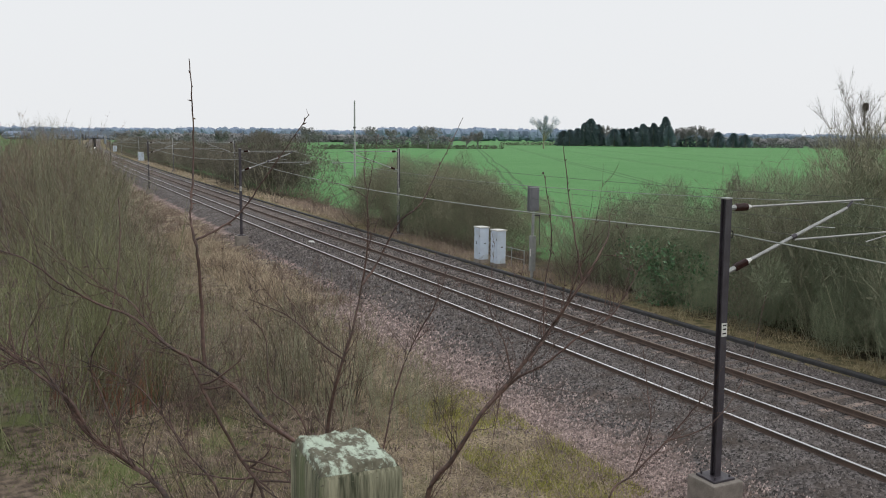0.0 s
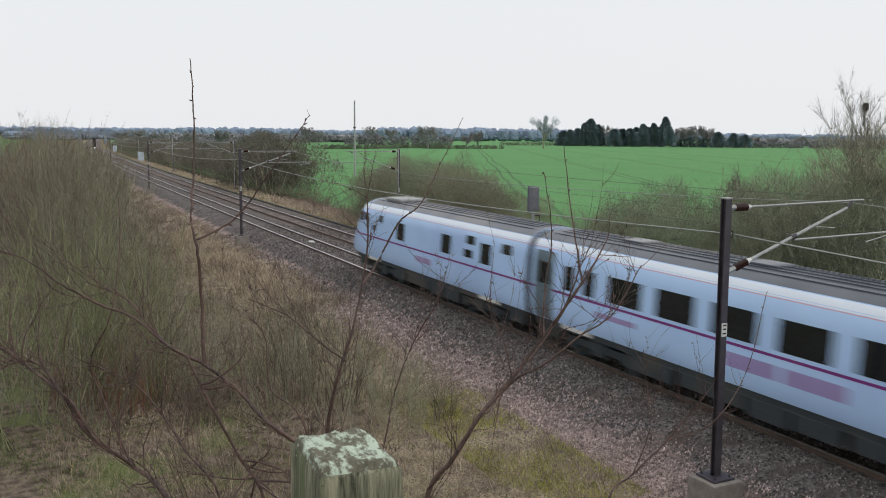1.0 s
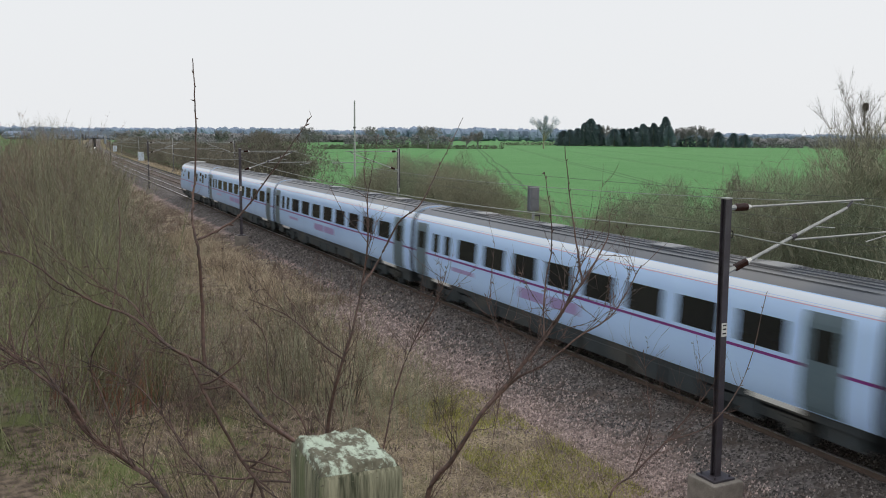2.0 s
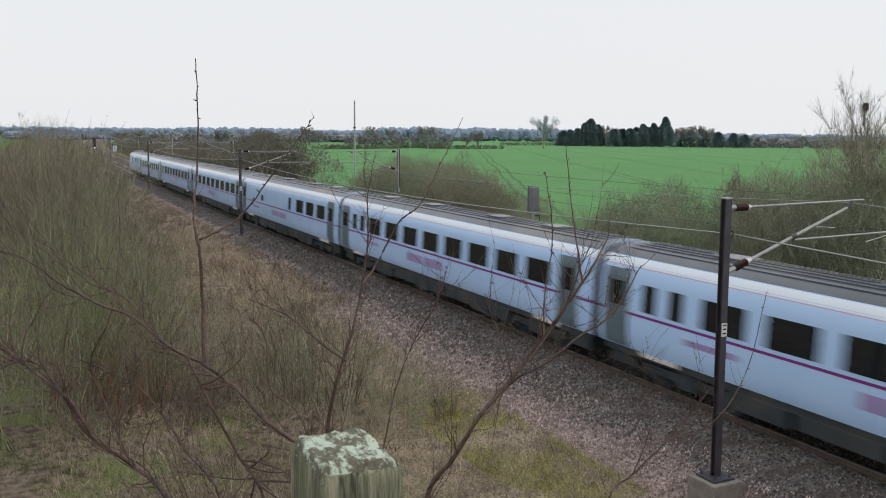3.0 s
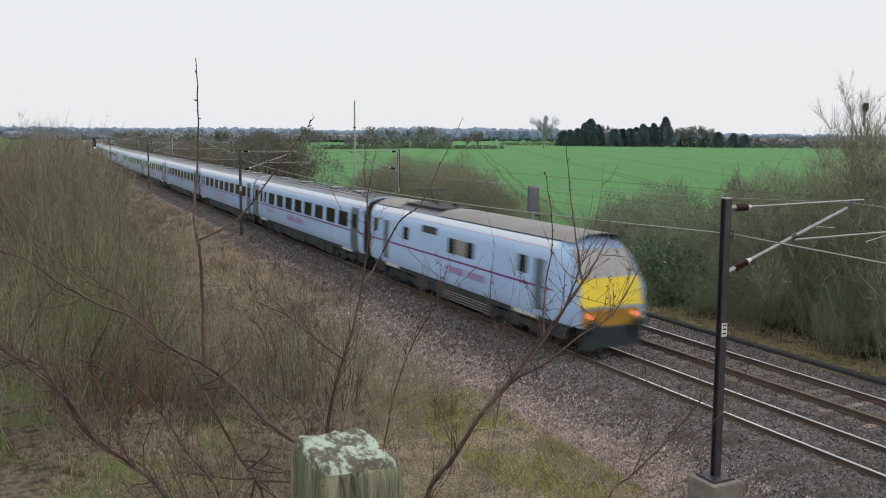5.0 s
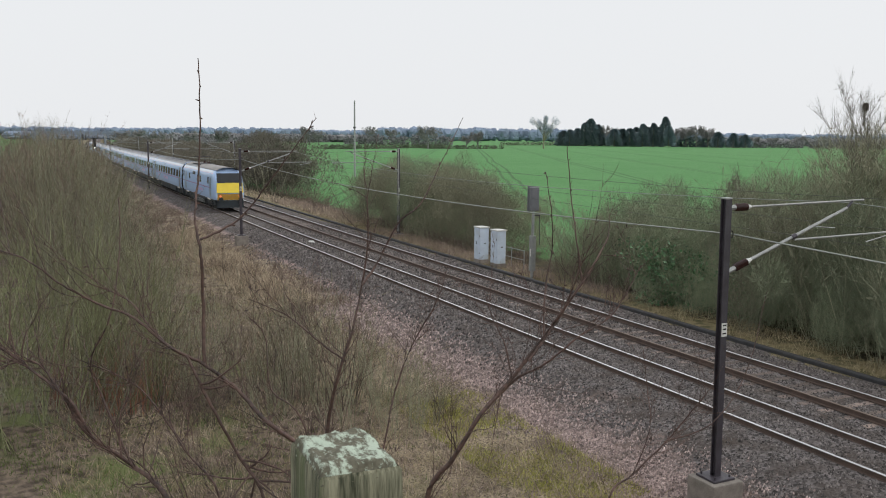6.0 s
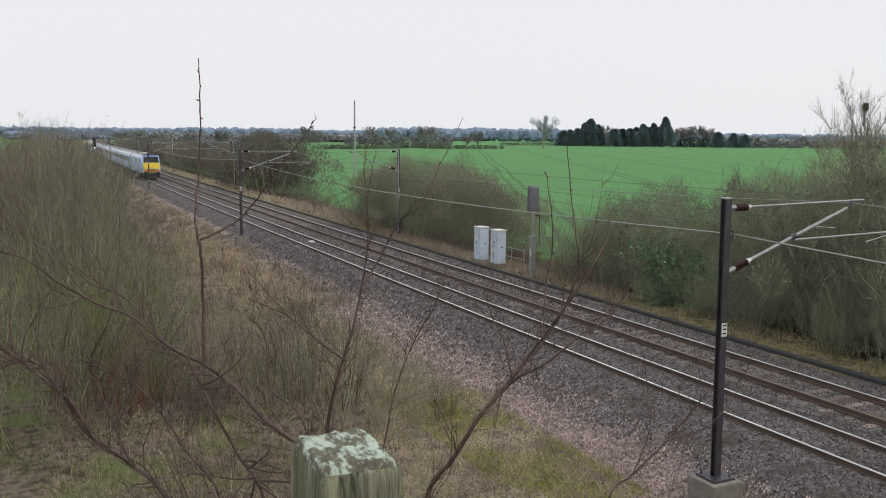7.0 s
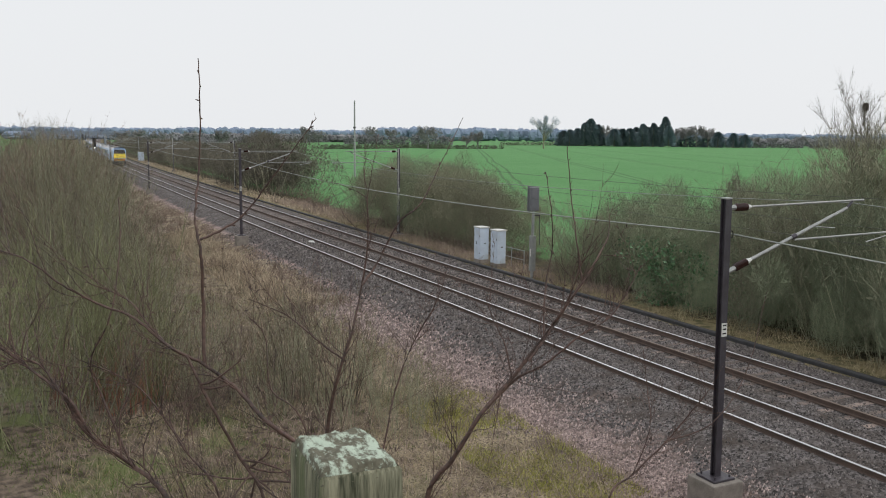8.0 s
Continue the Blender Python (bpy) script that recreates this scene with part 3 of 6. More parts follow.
def coach(buffet=False):
    """Local y runs forward; 0 at the front end, -23.05 at the rear."""
    e = empty("train_coach", Matrix(), "silver-white passenger coach with purple stripe and tinted windows", "train coach", "coaches of the train")
    L = 23.05
    shell(e, -L, 0)
    underframe(e, -L, 0)
    stripes(e, -L, 0)
    for s in (-1, 1):
        for yc in (-0.78, -21.7):
            d = side_panel("door", yc - 0.56, yc + 0.56, 1.0, 3.2, s, M["door"], e, 0.008, "blue-grey plug door")
            side_panel("door_window", yc - 0.33, yc + 0.33, 2.15, 2.85, s, M["glass"], d, 0.014)
        ys = [(-2.2, 0.54), (-3.28, 0.54)] + [(-5.0 - 2.13 * i, 1.5) for i in range(8)]
        if buffet:
            ys = [(-13.4, 0.54)] + [(-15.65 - 2.13 * i, 1.5) for i in range(3)]
            side_panel("kitchen_window", -6.6, -6.0, 2.2, 2.6, s, M["glass"], e)
        for yc, w in ys:
            side_panel("window", yc - w / 2, yc + w / 2, 2.12, 2.87, s, M["glass"], e, 0.006)
        bars(e, s, -5.6, 1.58, 1.74, 1.9, 0.2, 1, M["pink"])
        bars(e, s, -12.6, 1.42, 1.78, 1.7, 0.2, 2, M["pink"])
    gangway(e, 0.0, 0.36)
    # thin black sheets added over both ends keep the coach gap dark
    for ya in (-L - 0.03, 0.002):
        loft("end_wall", [[(x * 0.985, y, 0.7 + (z - 0.7) * 0.985) for x, z in RING] for y in (ya, ya + 0.028)], M["black"], e, "black sheet over the coach end")
    for q in (-4.0, -9.0, -15.0, -19.0):
        part("roof_vent", boxbm(-0.35, 0.35, q - 0.5, q + 0.5, 3.79, 3.86, 0.02), M["roof"], e)
    return e


def nose_body(e, y0, y1, rake, drop):
    """A driving end: the section shrinks towards y1."""
    ring = RING
    secs = []
    for i in range(9):
        t = i / 8
        sc = 1 - 0.20 * t ** 2.2
        sec = []
        for x, z in ring:
            back = rake * t * max(0.0, (z - 1.0) / 2.8) ** 1.3
            zz = z - drop * t ** 2 * max(0.0, (z - 2.2) / 1.6)
            sec.append((x * sc, y0 + (y1 - y0) * t - back, zz))
        secs.append(sec)
    return secs, loft("cab", secs, M["body"], e, "rounded driving cab")


def driving_trailer():
    """Leads the train; local y 0 at its rear end, cab forward."""
    e = empty("driving_trailer", Matrix(), "silver-white driving van trailer with raked cab leading the train", "train vehicle")
    L = 17.85
    shell(e, 0, L - 2.4)
    nose_body(e, L - 2.4, L, 1.55, 0.30)
    underframe(e, 0, L - 0.9)
    stripes(e, 0, L - 2.4)
    for s in (-1, 1):
        for yc, w, z0, z1 in ((15.25, 0.5, 2.72, 3.08), (13.4, 0.45, 2.78, 3.1), (14.2, 0.4, 2.32, 2.58), (10.95, 0.85, 2.2, 2.95), (6.25, 0.85, 2.2, 2.95), (4.15, 0.7, 2.8, 3.12), (4.3, 0.7, 2.28, 2.58), (2.9, 0.8, 2.2, 2.95), (1.37, 0.7, 2.75, 3.1)):
            side_panel("window", yc - w / 2, yc + w / 2, z0, z1, s, M["glass"], e)
        bars(e, s, 7.6, 1.5, 1.75, 1.6, 0.2, 1, M["pink"])
    def cab_patch(name, t0, t1, z0, z1, s, material, label=""):
        verts, faces = [], []
        for i in range(7):
            t = t0 + (t1 - t0) * i / 6
            for j in range(4):
                z = z0 + (z1 - z0) * j / 3
                y = L - 2.4 + 2.4 * t - 1.55 * t * max(0.0, (z - 1.0) / 2.8) ** 1.3
                verts.append((s * (side_x(z) * (1 - 0.20 * t ** 2.2) + 0.012), y, z - 0.30 * t ** 2 * max(0.0, (z - 2.2) / 1.6)))
        n = len(verts)
        verts += [(x - s * 0.03, y, z) for x, y, z in verts]
        for i in range(6):
            for j in range(3):
                a = i * 4 + j
                faces += [(a, a + 1, a + 5, a + 4), (n + a, n + a + 4, n + a + 5, n + a + 1)]
        rim = [(i * 4, (i + 1) * 4) for i in range(6)] + [(24 + j, 25 + j) for j in range(3)] + [(i * 4 + 7, i * 4 + 3) for i in range(6)] + [(j + 1, j) for j in range(3)]
        faces += [(a, b, n + b, n + a) for a, b in rim]
        pydata(name, verts, faces, material, e, label)

    for s in (-1, 1):
        cab_patch("purple_stripe", 0.0, 0.93, 1.955, 2.025, s, M["purple"])
        cab_patch("cab_window", 0.18, 0.62, 2.68, 3.12, s, M["glass"], "dark raked cab side window")
        cab_patch("cantrail_band", 0.0, 0.5, 3.318, 3.5, s, M["white_band"])
    v = []
    for z, yy, w in ((2.15, L - 0.54, 0.84), (3.0, L - 1.05, 0.72)):
        for x in (-w, w):
            v.append((x, yy, z))
            v.append((x, yy + 0.12, z + 0.05))
    pydata("windscreen", v, [(1, 3, 7, 5), (0, 4, 6, 2), (0, 1, 5, 4), (2, 6, 7, 3), (0, 2, 3, 1), (4, 5, 7, 6)], M["glass"], e, "raked dark windscreen")
    part("roof_pod", boxbm(-0.7, 0.7, L - 5.4, L - 3.6, 3.74, 3.92, 0.06), M["galvanised"], e)
    return e


def locomotive():
    """Pushes at the rear; local y 0 at its front end, the flat yellow end faces back."""
    e = empty("electric_locomotive", Matrix(), "silver electric locomotive with bright yellow blunt end pushing the train", "locomotive")
    L = 18.4
    shell(e, -L + 1.5, -0.6)
    underframe(e, -L + 0.6, -0.6)
    stripes(e, -L + 1.5, -0.6)
    ring = RING
    secs = []
    for i in range(5):
        t = i / 4
        sc = 1 - 0.10 * t ** 2
        secs.append([(x * sc, -L + 1.5 - 1.4 * t + 1.1 * t * max(0, (z - 2.2) / 1.6), z - 0.12 * t * max(0, (z - 2.2) / 1.6)) for x, z in ring])
    loft("cab", [q for q in secs[::-1]], M["body"], e, "silver cab end")
    def face(name, z0, z1, w, material, label, out):
        lean = lambda z: -L + 0.1 + 1.1 * max(0, (z - 2.2) / 1.6) - out
        v = [(-w, lean(z0), z0), (w, lean(z0), z0), (w * 0.95, lean(z1), z1), (-w * 0.95, lean(z1), z1)]
        v += [(x, y + 0.08, z) for x, y, z in v]
        f = [(0, 1, 2, 3), (7, 6, 5, 4), (0, 4, 5, 1), (1, 5, 6, 2), (2, 6, 7, 3), (3, 7, 4, 0)]
        return pydata(name, v, f, material, e, label)
    part("gangway", boxbm(-0.62, 0.62, -0.6, 0.34, 1.0, 3.2, 0.05), M["black"], e, "black corridor connection")
    part("inner_panel", boxbm(-1.16, 1.16, -0.6, -0.55, 1.02, 2.0, 0.02), M["yellow_deep"], e, "darker yellow inner end panel")
    part("inner_windscreen", boxbm(-1.1, 1.1, -0.6, -0.555, 2.2, 3.1, 0.02), M["glass"], e)
    face("yellow_end", 1.62, 2.50, 1.18, M["yellow"], "bright yellow warning panel", 0.02)
    face("lower_panel", 1.0, 1.52, 1.15, M["yellow_deep"], "darker lower yellow panel", 0.03)
    face("windscreen", 2.5, 3.34, 1.08, M["glass"], "wide dark windscreen", 0.02)
    face("bumper", 0.30, 0.98, 1.2, M["under"], "dark buffer beam", 0.05)
    lamp = bpy.data.materials.new("tail_lamp")
    lamp.use_nodes = True
    lp = lamp.node_tree.nodes["Principled BSDF"]
    lp.inputs["Base Color"].default_value = (0.9, 0.2, 0.1, 1)
    lp.inputs["Emission Color"].default_value = (1.0, 0.25, 0.12, 1)
    lp.inputs["Emission Strength"].default_value = 0.9
    for s in (-1, 1):
        part("tail_lamp", rod(bmesh.new(), (s * 0.85, -L + 0.10, 1.34), (s * 0.85, -L + 0.02, 1.34), 0.09, seg=12), lamp, e, "lit red tail lamp")
        for yc, w, z0, z1 in ((-1.25, 0.5, 2.35, 2.95), (-4.9, 0.6, 2.3, 2.85), (-9.5, 0.6, 2.25, 2.85), (-11.1, 0.6, 2.25, 2.85), (-15.0, 0.6, 2.3, 2.9)):
            side_panel("window", yc - w / 2, yc + w / 2, z0, z1, s, M["glass"], e)
        side_panel("inner_cab_door", -2.9, -2.3, 1.2, 2.95, s, M["door"], e)
        side_panel("louvre", -8.1, -6.6, 2.82, 3.12, s, M["under"], e, label="dark ventilation louvre")
        side_panel("grey_panel", -10.78, -9.82, 2.25, 2.85, s, M["galvanised"], e, 0.005, "grey panel between two windows")
        bars(e, s, -12.4, 1.48, 1.76, 1.5, 0.25, 2, M["pink"])
        for k in range(4):
            part("grille_bar", boxbm(s * 1.255 - 0.012, s * 1.255 + 0.012, -12.6, -8.6, 0.36 + 0.1 * k, 0.39 + 0.1 * k), M["galvanised"], e)
        side_panel("cab_door", -L + 2.0, -L + 2.6, 1.2, 2.9, s, M["door"], e)
        part("buffer", rod(bmesh.new(), (s * 0.87, -L + 0.08, 1.05), (s * 0.87, -L - 0.25, 1.05), 0.1, 0.2, 14), M["under"], e)
    bm = bmesh.new()
    box(bm, -0.75, 0.75, -7.4, -3.6, 3.74, 3.85, 0.03)
    part("pantograph_well", bm, M["black"], e)
    for a, b in ((-3.4, -0.7), (-17.6, -7.6)):
        secs = [[(x * 0.98, y, z + 0.045) for x, z in ROOF] for y in (a, b)]
        loft("roof_cover", secs, M["roof_beige"], e, "smooth weathered beige roof panel", closed=False, cap=False)
    for k, yy in enumerate((-3.9, -5.0, -6.1, -7.0)):
        part("roof_insulator", rod(bmesh.new(), (0.45 - 0.3 * (k % 2), yy, 3.85), (0.45 - 0.3 * (k % 2), yy, 4.05), 0.09, 0.06, 10), M["insulator"], e)
    bm = rod(bmesh.new(), (0.3, -4.6, 3.9), (0.15, -5.7, 4.2), 0.03)
    rod(bm, (0.15, -5.7, 4.2), (0.0, -4.8, 4.5), 0.025)
    rod(bm, (-0.8, -4.8, 4.5), (0.8, -4.8, 4.5), 0.025)
    part("pantograph", bm, M["steel"], e)
    return e


SPEED, JOIN = 56.55, 24.355 - 56.55
trailer = driving_trailer()
loco = locomotive()
plain = coach()
coaches = [plain]
for i in range(1, 9):
    if i == 3:
        b = coach(True)
        coaches.append(b)
    else:
        coaches.append(copy_thing(plain, Matrix()))


def ride(y_end, t, length):
    """The pose of a vehicle whose reference end is at y_end, its other end length further along."""
    a, b = y_end, y_end + length
    xa, xb = mid_x(a) + NEAR, mid_x(b) + NEAR
    return Matrix.Translation((xa, a, 0)) @ Matrix.Rotation(-math.atan((xb - xa) / (b - a)), 4, "Z")


def motions():
    times = [0.5 * k for k in range(17)]
    walk(trailer, [(t, ride(JOIN + SPEED * t + 0.18, t, 18)) for t in times])
    for i, c in enumerate(coaches):
        walk(c, [(t, ride(JOIN + SPEED * t - 23.4 * i - 0.18, t, -23)) for t in times])
    walk(loco, [(t, ride(JOIN + SPEED * t - 23.4 * 9 - 0.18, t, -19)) for t in times])
    turns = ((0.0, 0.0), (1.0, 0.2), (1.5, 0.4), (2.5, 0.9), (3.5, 1.3), (4.5, 1.1), (5.5, 1.5), (6.5, 1.75), (8.0, 1.7))
    walk(whip_b, [(t, sway(WHIP_B, sap_b, a)) for t, a in turns])
    walk(whip_e, [(t, sway(WHIP_E, sap_a, a * 0.45)) for t, a in turns])
    walk(whip_f, [(t, sway(WHIP_F, sap_a, a * 0.9)) for t, a in turns])


# ---- plants ----
def shrub(seed, height, spread, stems, branches, twigs, material, label, thick=0.03, lean=0.35, category="shrub", up=0.10, twig_len=0.5, twig_w=0.006, ivy=0, twig_up=0.3, cloud=0, bark=None, even=0.5):
    rng = np.random.default_rng(seed)
    e = empty("bare_shrub", Matrix(), label, category, "trackside shrubs")
    r = spread * 0.35 * np.sqrt(rng.uniform(0, 1, stems))
    a = rng.uniform(0, math.tau, stems)
    base = np.stack([r * np.cos(a), r * np.sin(a), np.full(stems, -0.15)], axis=1)
    out = np.stack([np.cos(a) * lean * (0.3 + r / spread * 2), np.sin(a) * lean * (0.3 + r / spread * 2), np.ones(stems)], axis=1) + rng.normal(scale=0.12, size=(stems, 3))
    ln = height * rng.uniform(even, 0.86 if cloud else 1.0, stems)
    P = grow(rng, base, out, ln, 6, 0.10, up * 0.3)
    rad = np.linspace(1, 0.22, 6)[None, :] * (thick * rng.uniform(0.5, 1.1, stems))[:, None]
    v, f = tubes(P, rad, 3)
    s1, d1 = pick(rng, P, branches, 0.2)
    dd = d1 * 0.8 + rng.normal(scale=0.55, size=(branches, 3)) + np.array([0, 0, 0.35])
    B = grow(rng, s1, dd, height * rng.uniform(0.12, 0.34, branches), 3, 0.14, up)
    vb, fb = tubes(B, np.linspace(1, 0.3, 3)[None, :] * (thick * 0.32 * rng.uniform(0.6, 1.2, branches))[:, None], 3)
    V = np.concatenate([v, vb])
    F = [tuple(q) for q in f] + [tuple(q) for q in fb + len(v)]
    tagged(pydata("stem_clump", V, F, bark or M["stem"], e), kind="stuff")
    s2, d2 = pick(rng, B, twigs, 0.05)
    d = d2 * 0.7 + rng.normal(scale=0.5, size=(twigs, 3)) + np.array([0, 0, twig_up])
    d /= np.linalg.norm(d, axis=1, keepdims=True)
    d *= (twig_len * rng.uniform(0.4, 1.3, twigs))[:, None]
    v, f = blades(s2, d, twig_w * rng.uniform(0.6, 1.5, twigs), rng)
    if cloud:
        # fine twigs that fill the lobed dome of the crown
        lobes = rng.normal(size=(26, 3)) * np.array([spread * 0.24, spread * 0.24, 0]) + np.array([0, 0, 1]) * rng.uniform(0.12, 0.84, (26, 1)) * height
        lobes[:, :2] *= (1.15 - 0.5 * lobes[:, 2:3] / height)
        who = rng.integers(0, 26, cloud)
        g = rng.normal(size=(cloud, 3))
        g /= np.linalg.norm(g, axis=1, keepdims=True)
        size = rng.uniform(0.10, 0.21, 26)[who][:, None] * np.array([spread, spread, height * 1.1])
        at = lobes[who] + g * size * rng.uniform(0.2, 1.0, (cloud, 1)) ** 0.5
        ok = at[:, 2] > 0.05
        at, g = at[ok], g[ok]
        d = g * 0.6 + rng.normal(scale=0.45, size=g.shape) + np.array([0, 0, 0.75])
        d = d / np.linalg.norm(d, axis=1, keepdims=True) * (twig_len * rng.uniform(0.5, 1.4, len(at)))[:, None]
        v2, f2 = blades(at, d, twig_w * rng.uniform(0.5, 1.2, len(at)), rng)
        v, f = np.concatenate([v, v2]), np.concatenate([f, f2 + len(v)])
    tagged(pydata("twig_mass", v, f, material, e), kind="stuff")
    if ivy:
        s3, d3 = pick(rng, P, ivy, 0.0)
        s3 = s3 + rng.normal(scale=0.35, size=(ivy, 3))
        s3 = s3[s3[:, 2] < height * 0.62]
        tagged(pydata("ivy", *leaves(rng, s3, 0.075), M["leaf"], e, "glossy dark green ivy leaves"), kind="stuff")
    return e


def leaves(rng, pos, size):
    n = len(pos)
    a, b = rng.normal(size=(n, 3)), rng.normal(size=(n, 3))
    a /= np.linalg.norm(a, axis=1, keepdims=True)
    b = np.cross(a, b)
    b /= np.linalg.norm(b, axis=1, keepdims=True)
    s = (size * rng.uniform(0.6, 1.3, n))[:, None]
    v = np.stack([pos - a * s, pos + b * s * 0.7, pos + a * s, pos - b * s * 0.7], axis=1).reshape(-1, 3)
    return v, np.arange(n * 4).reshape(-1, 4)


def put(ob, x, y, rng, scale=1.0, sink=0.0, tall=1.0):
    m = Matrix.Translation((x, y, ground_z(x - mid_x(y), y) - sink)) @ Matrix.Rotation(rng.uniform(0, math.tau), 4, "Z")
    c = copy_thing(ob, m)
    c.scale = (scale, scale, scale * tall)
    return c


def set_down(x, y, rng, scale, tall):
    m = Matrix.Translation((x, y, ground_z(x - mid_x(y), y))) @ Matrix.Rotation(rng.uniform(0, math.tau), 4, "Z")
    return m @ Matrix.Diagonal((scale, scale, scale * tall, 1))


def thicket_mass(name, src, places, label):
    """Far scrub that nobody could count, as one joined mesh."""
    V, F, slot, off = [], [], [], 0
    kids = [c for c in src.children if c.type == "MESH"]
    for k, c in enumerate(kids):
        co = np.empty(len(c.data.vertices) * 3)
        c.data.vertices.foreach_get("co", co)
        co = co.reshape(-1, 3)
        polys = [tuple(p.vertices) for p in c.data.polygons]
        for m in places:
            a = np.array(m)
            V.append(co @ a[:3, :3].T + a[:3, 3])
            F += [tuple(q + off for q in p) for p in polys]
            slot += [k] * len(polys)
            off += len(co)
    ob = pydata(name, np.concatenate(V), F, kids[0].data.materials[0])
    for c in kids[1:]:
        ob.data.materials.append(c.data.materials[0])
    ob.data.polygons.foreach_set("material_index", slot)
    return tagged(ob, label, "bramble", kind="stuff")


def keep_first(ob, x, y):
    ob.matrix_basis = Matrix.Translation((x, y, ground_z(x - mid_x(y), y)))


rng = np.random.default_rng(7)
LAB_O = "bare olive-brown shrub with dense upright twigs beside the railway"
LAB_B = "leafless red-brown scrub with thin arching stems on rough grass"
LAB_D = "dense dark bare hedgerow bush beside the track"
tall_a = shrub(1, 7.2, 3.8, 80, 300, 2600, M["twig_olive"], LAB_O, 0.026, lean=0.16, twig_len=0.45, twig_w=0.0055, even=0.68)
tall_b = shrub(2, 6.6, 3.6, 75, 300, 2600, M["twig_brown"], LAB_O, 0.024, lean=0.16, twig_len=0.45, twig_w=0.0055, bark=M["stem_dark"], even=0.68)
low_a = shrub(3, 2.4, 2.6, 22, 110, 420, M["twig_bramble"], LAB_B, 0.012, twig_len=0.36, twig_w=0.0045, bark=M["stem_dark"])
low_b = shrub(4, 3.2, 2.0, 26, 110, 420, M["twig_olive"], LAB_B, 0.015, twig_len=0.36, twig_w=0.0045, lean=0.22)
dense_a = shrub(5, 5.6, 5.4, 36, 200, 1500, M["twig_dark"], LAB_D, 0.02, lean=0.4, twig_w=0.0065, twig_len=0.4, up=0.06, cloud=12500)
dense_b = shrub(6, 5.4, 5.0, 36, 200, 1500, M["twig_hedge"], LAB_D, 0.02, lean=0.4, twig_w=0.0065, twig_len=0.4, up=0.06, cloud=12500)
ivy_a = shrub(8, 5.0, 5.0, 36, 160, 1500, M["twig_hedge"], "bare dark bush grown through with glossy green ivy", 0.02, lean=0.4, twig_w=0.0065, twig_len=0.36, cloud=9500, ivy=2800)
far_a = shrub(9, 5.6, 6.5, 20, 60, 600, M["twig_far"], LAB_D, 0.03, lean=0.5, twig_w=0.02, twig_len=0.42, up=0.03, cloud=5600)
spire_a = shrub(13, 5.0, 2.2, 30, 170, 1500, M["twig_dark"], "slender bare bush with straight upright stems in the hedge", 0.016, lean=0.14, twig_len=0.4, twig_w=0.004)
keep_first(spire_a, 27.2, 33.6)
clump_a = shrub(14, 4.8, 2.0, 18, 110, 260, M["twig_bramble"], "upright clump of dark thin stems beside the ballast", 0.017, lean=0.26, twig_len=0.4, twig_w=0.004, bark=M["stem_dark"])
keep_first(clump_a, 9.3, 24.1)
green_a = shrub(10, 5.0, 3.4, 30, 150, 900, M["twig_olive"], "bare shrub with green-stained upright stems and fine twigs", 0.03, lean=0.2, twig_len=0.5, twig_w=0.0045, bark=M["bark_green"])
red_a = shrub(12, 2.2, 2.0, 26, 70, 200, M["twig_brown"], "low shrub with orange-red young stems", 0.014, lean=0.3, twig_len=0.3, twig_w=0.006, bark=M["bark_red"])
keep_first(green_a, 4.4, 28.5)
keep_first(red_a, 4.0, 26.6)
keep_first(tall_a, 4.0, 62.0)
keep_first(tall_b, 7.2, 86.0)
keep_first(low_a, 8.0, 27.0)
keep_first(low_b, 10.0, 30.0)
keep_first(dense_a, 31.0, 56.0)
keep_first(dense_b, 29.5, 24.0)
keep_first(ivy_a, 28.0, 29.0)
keep_first(far_a, 35.5, 112.0)


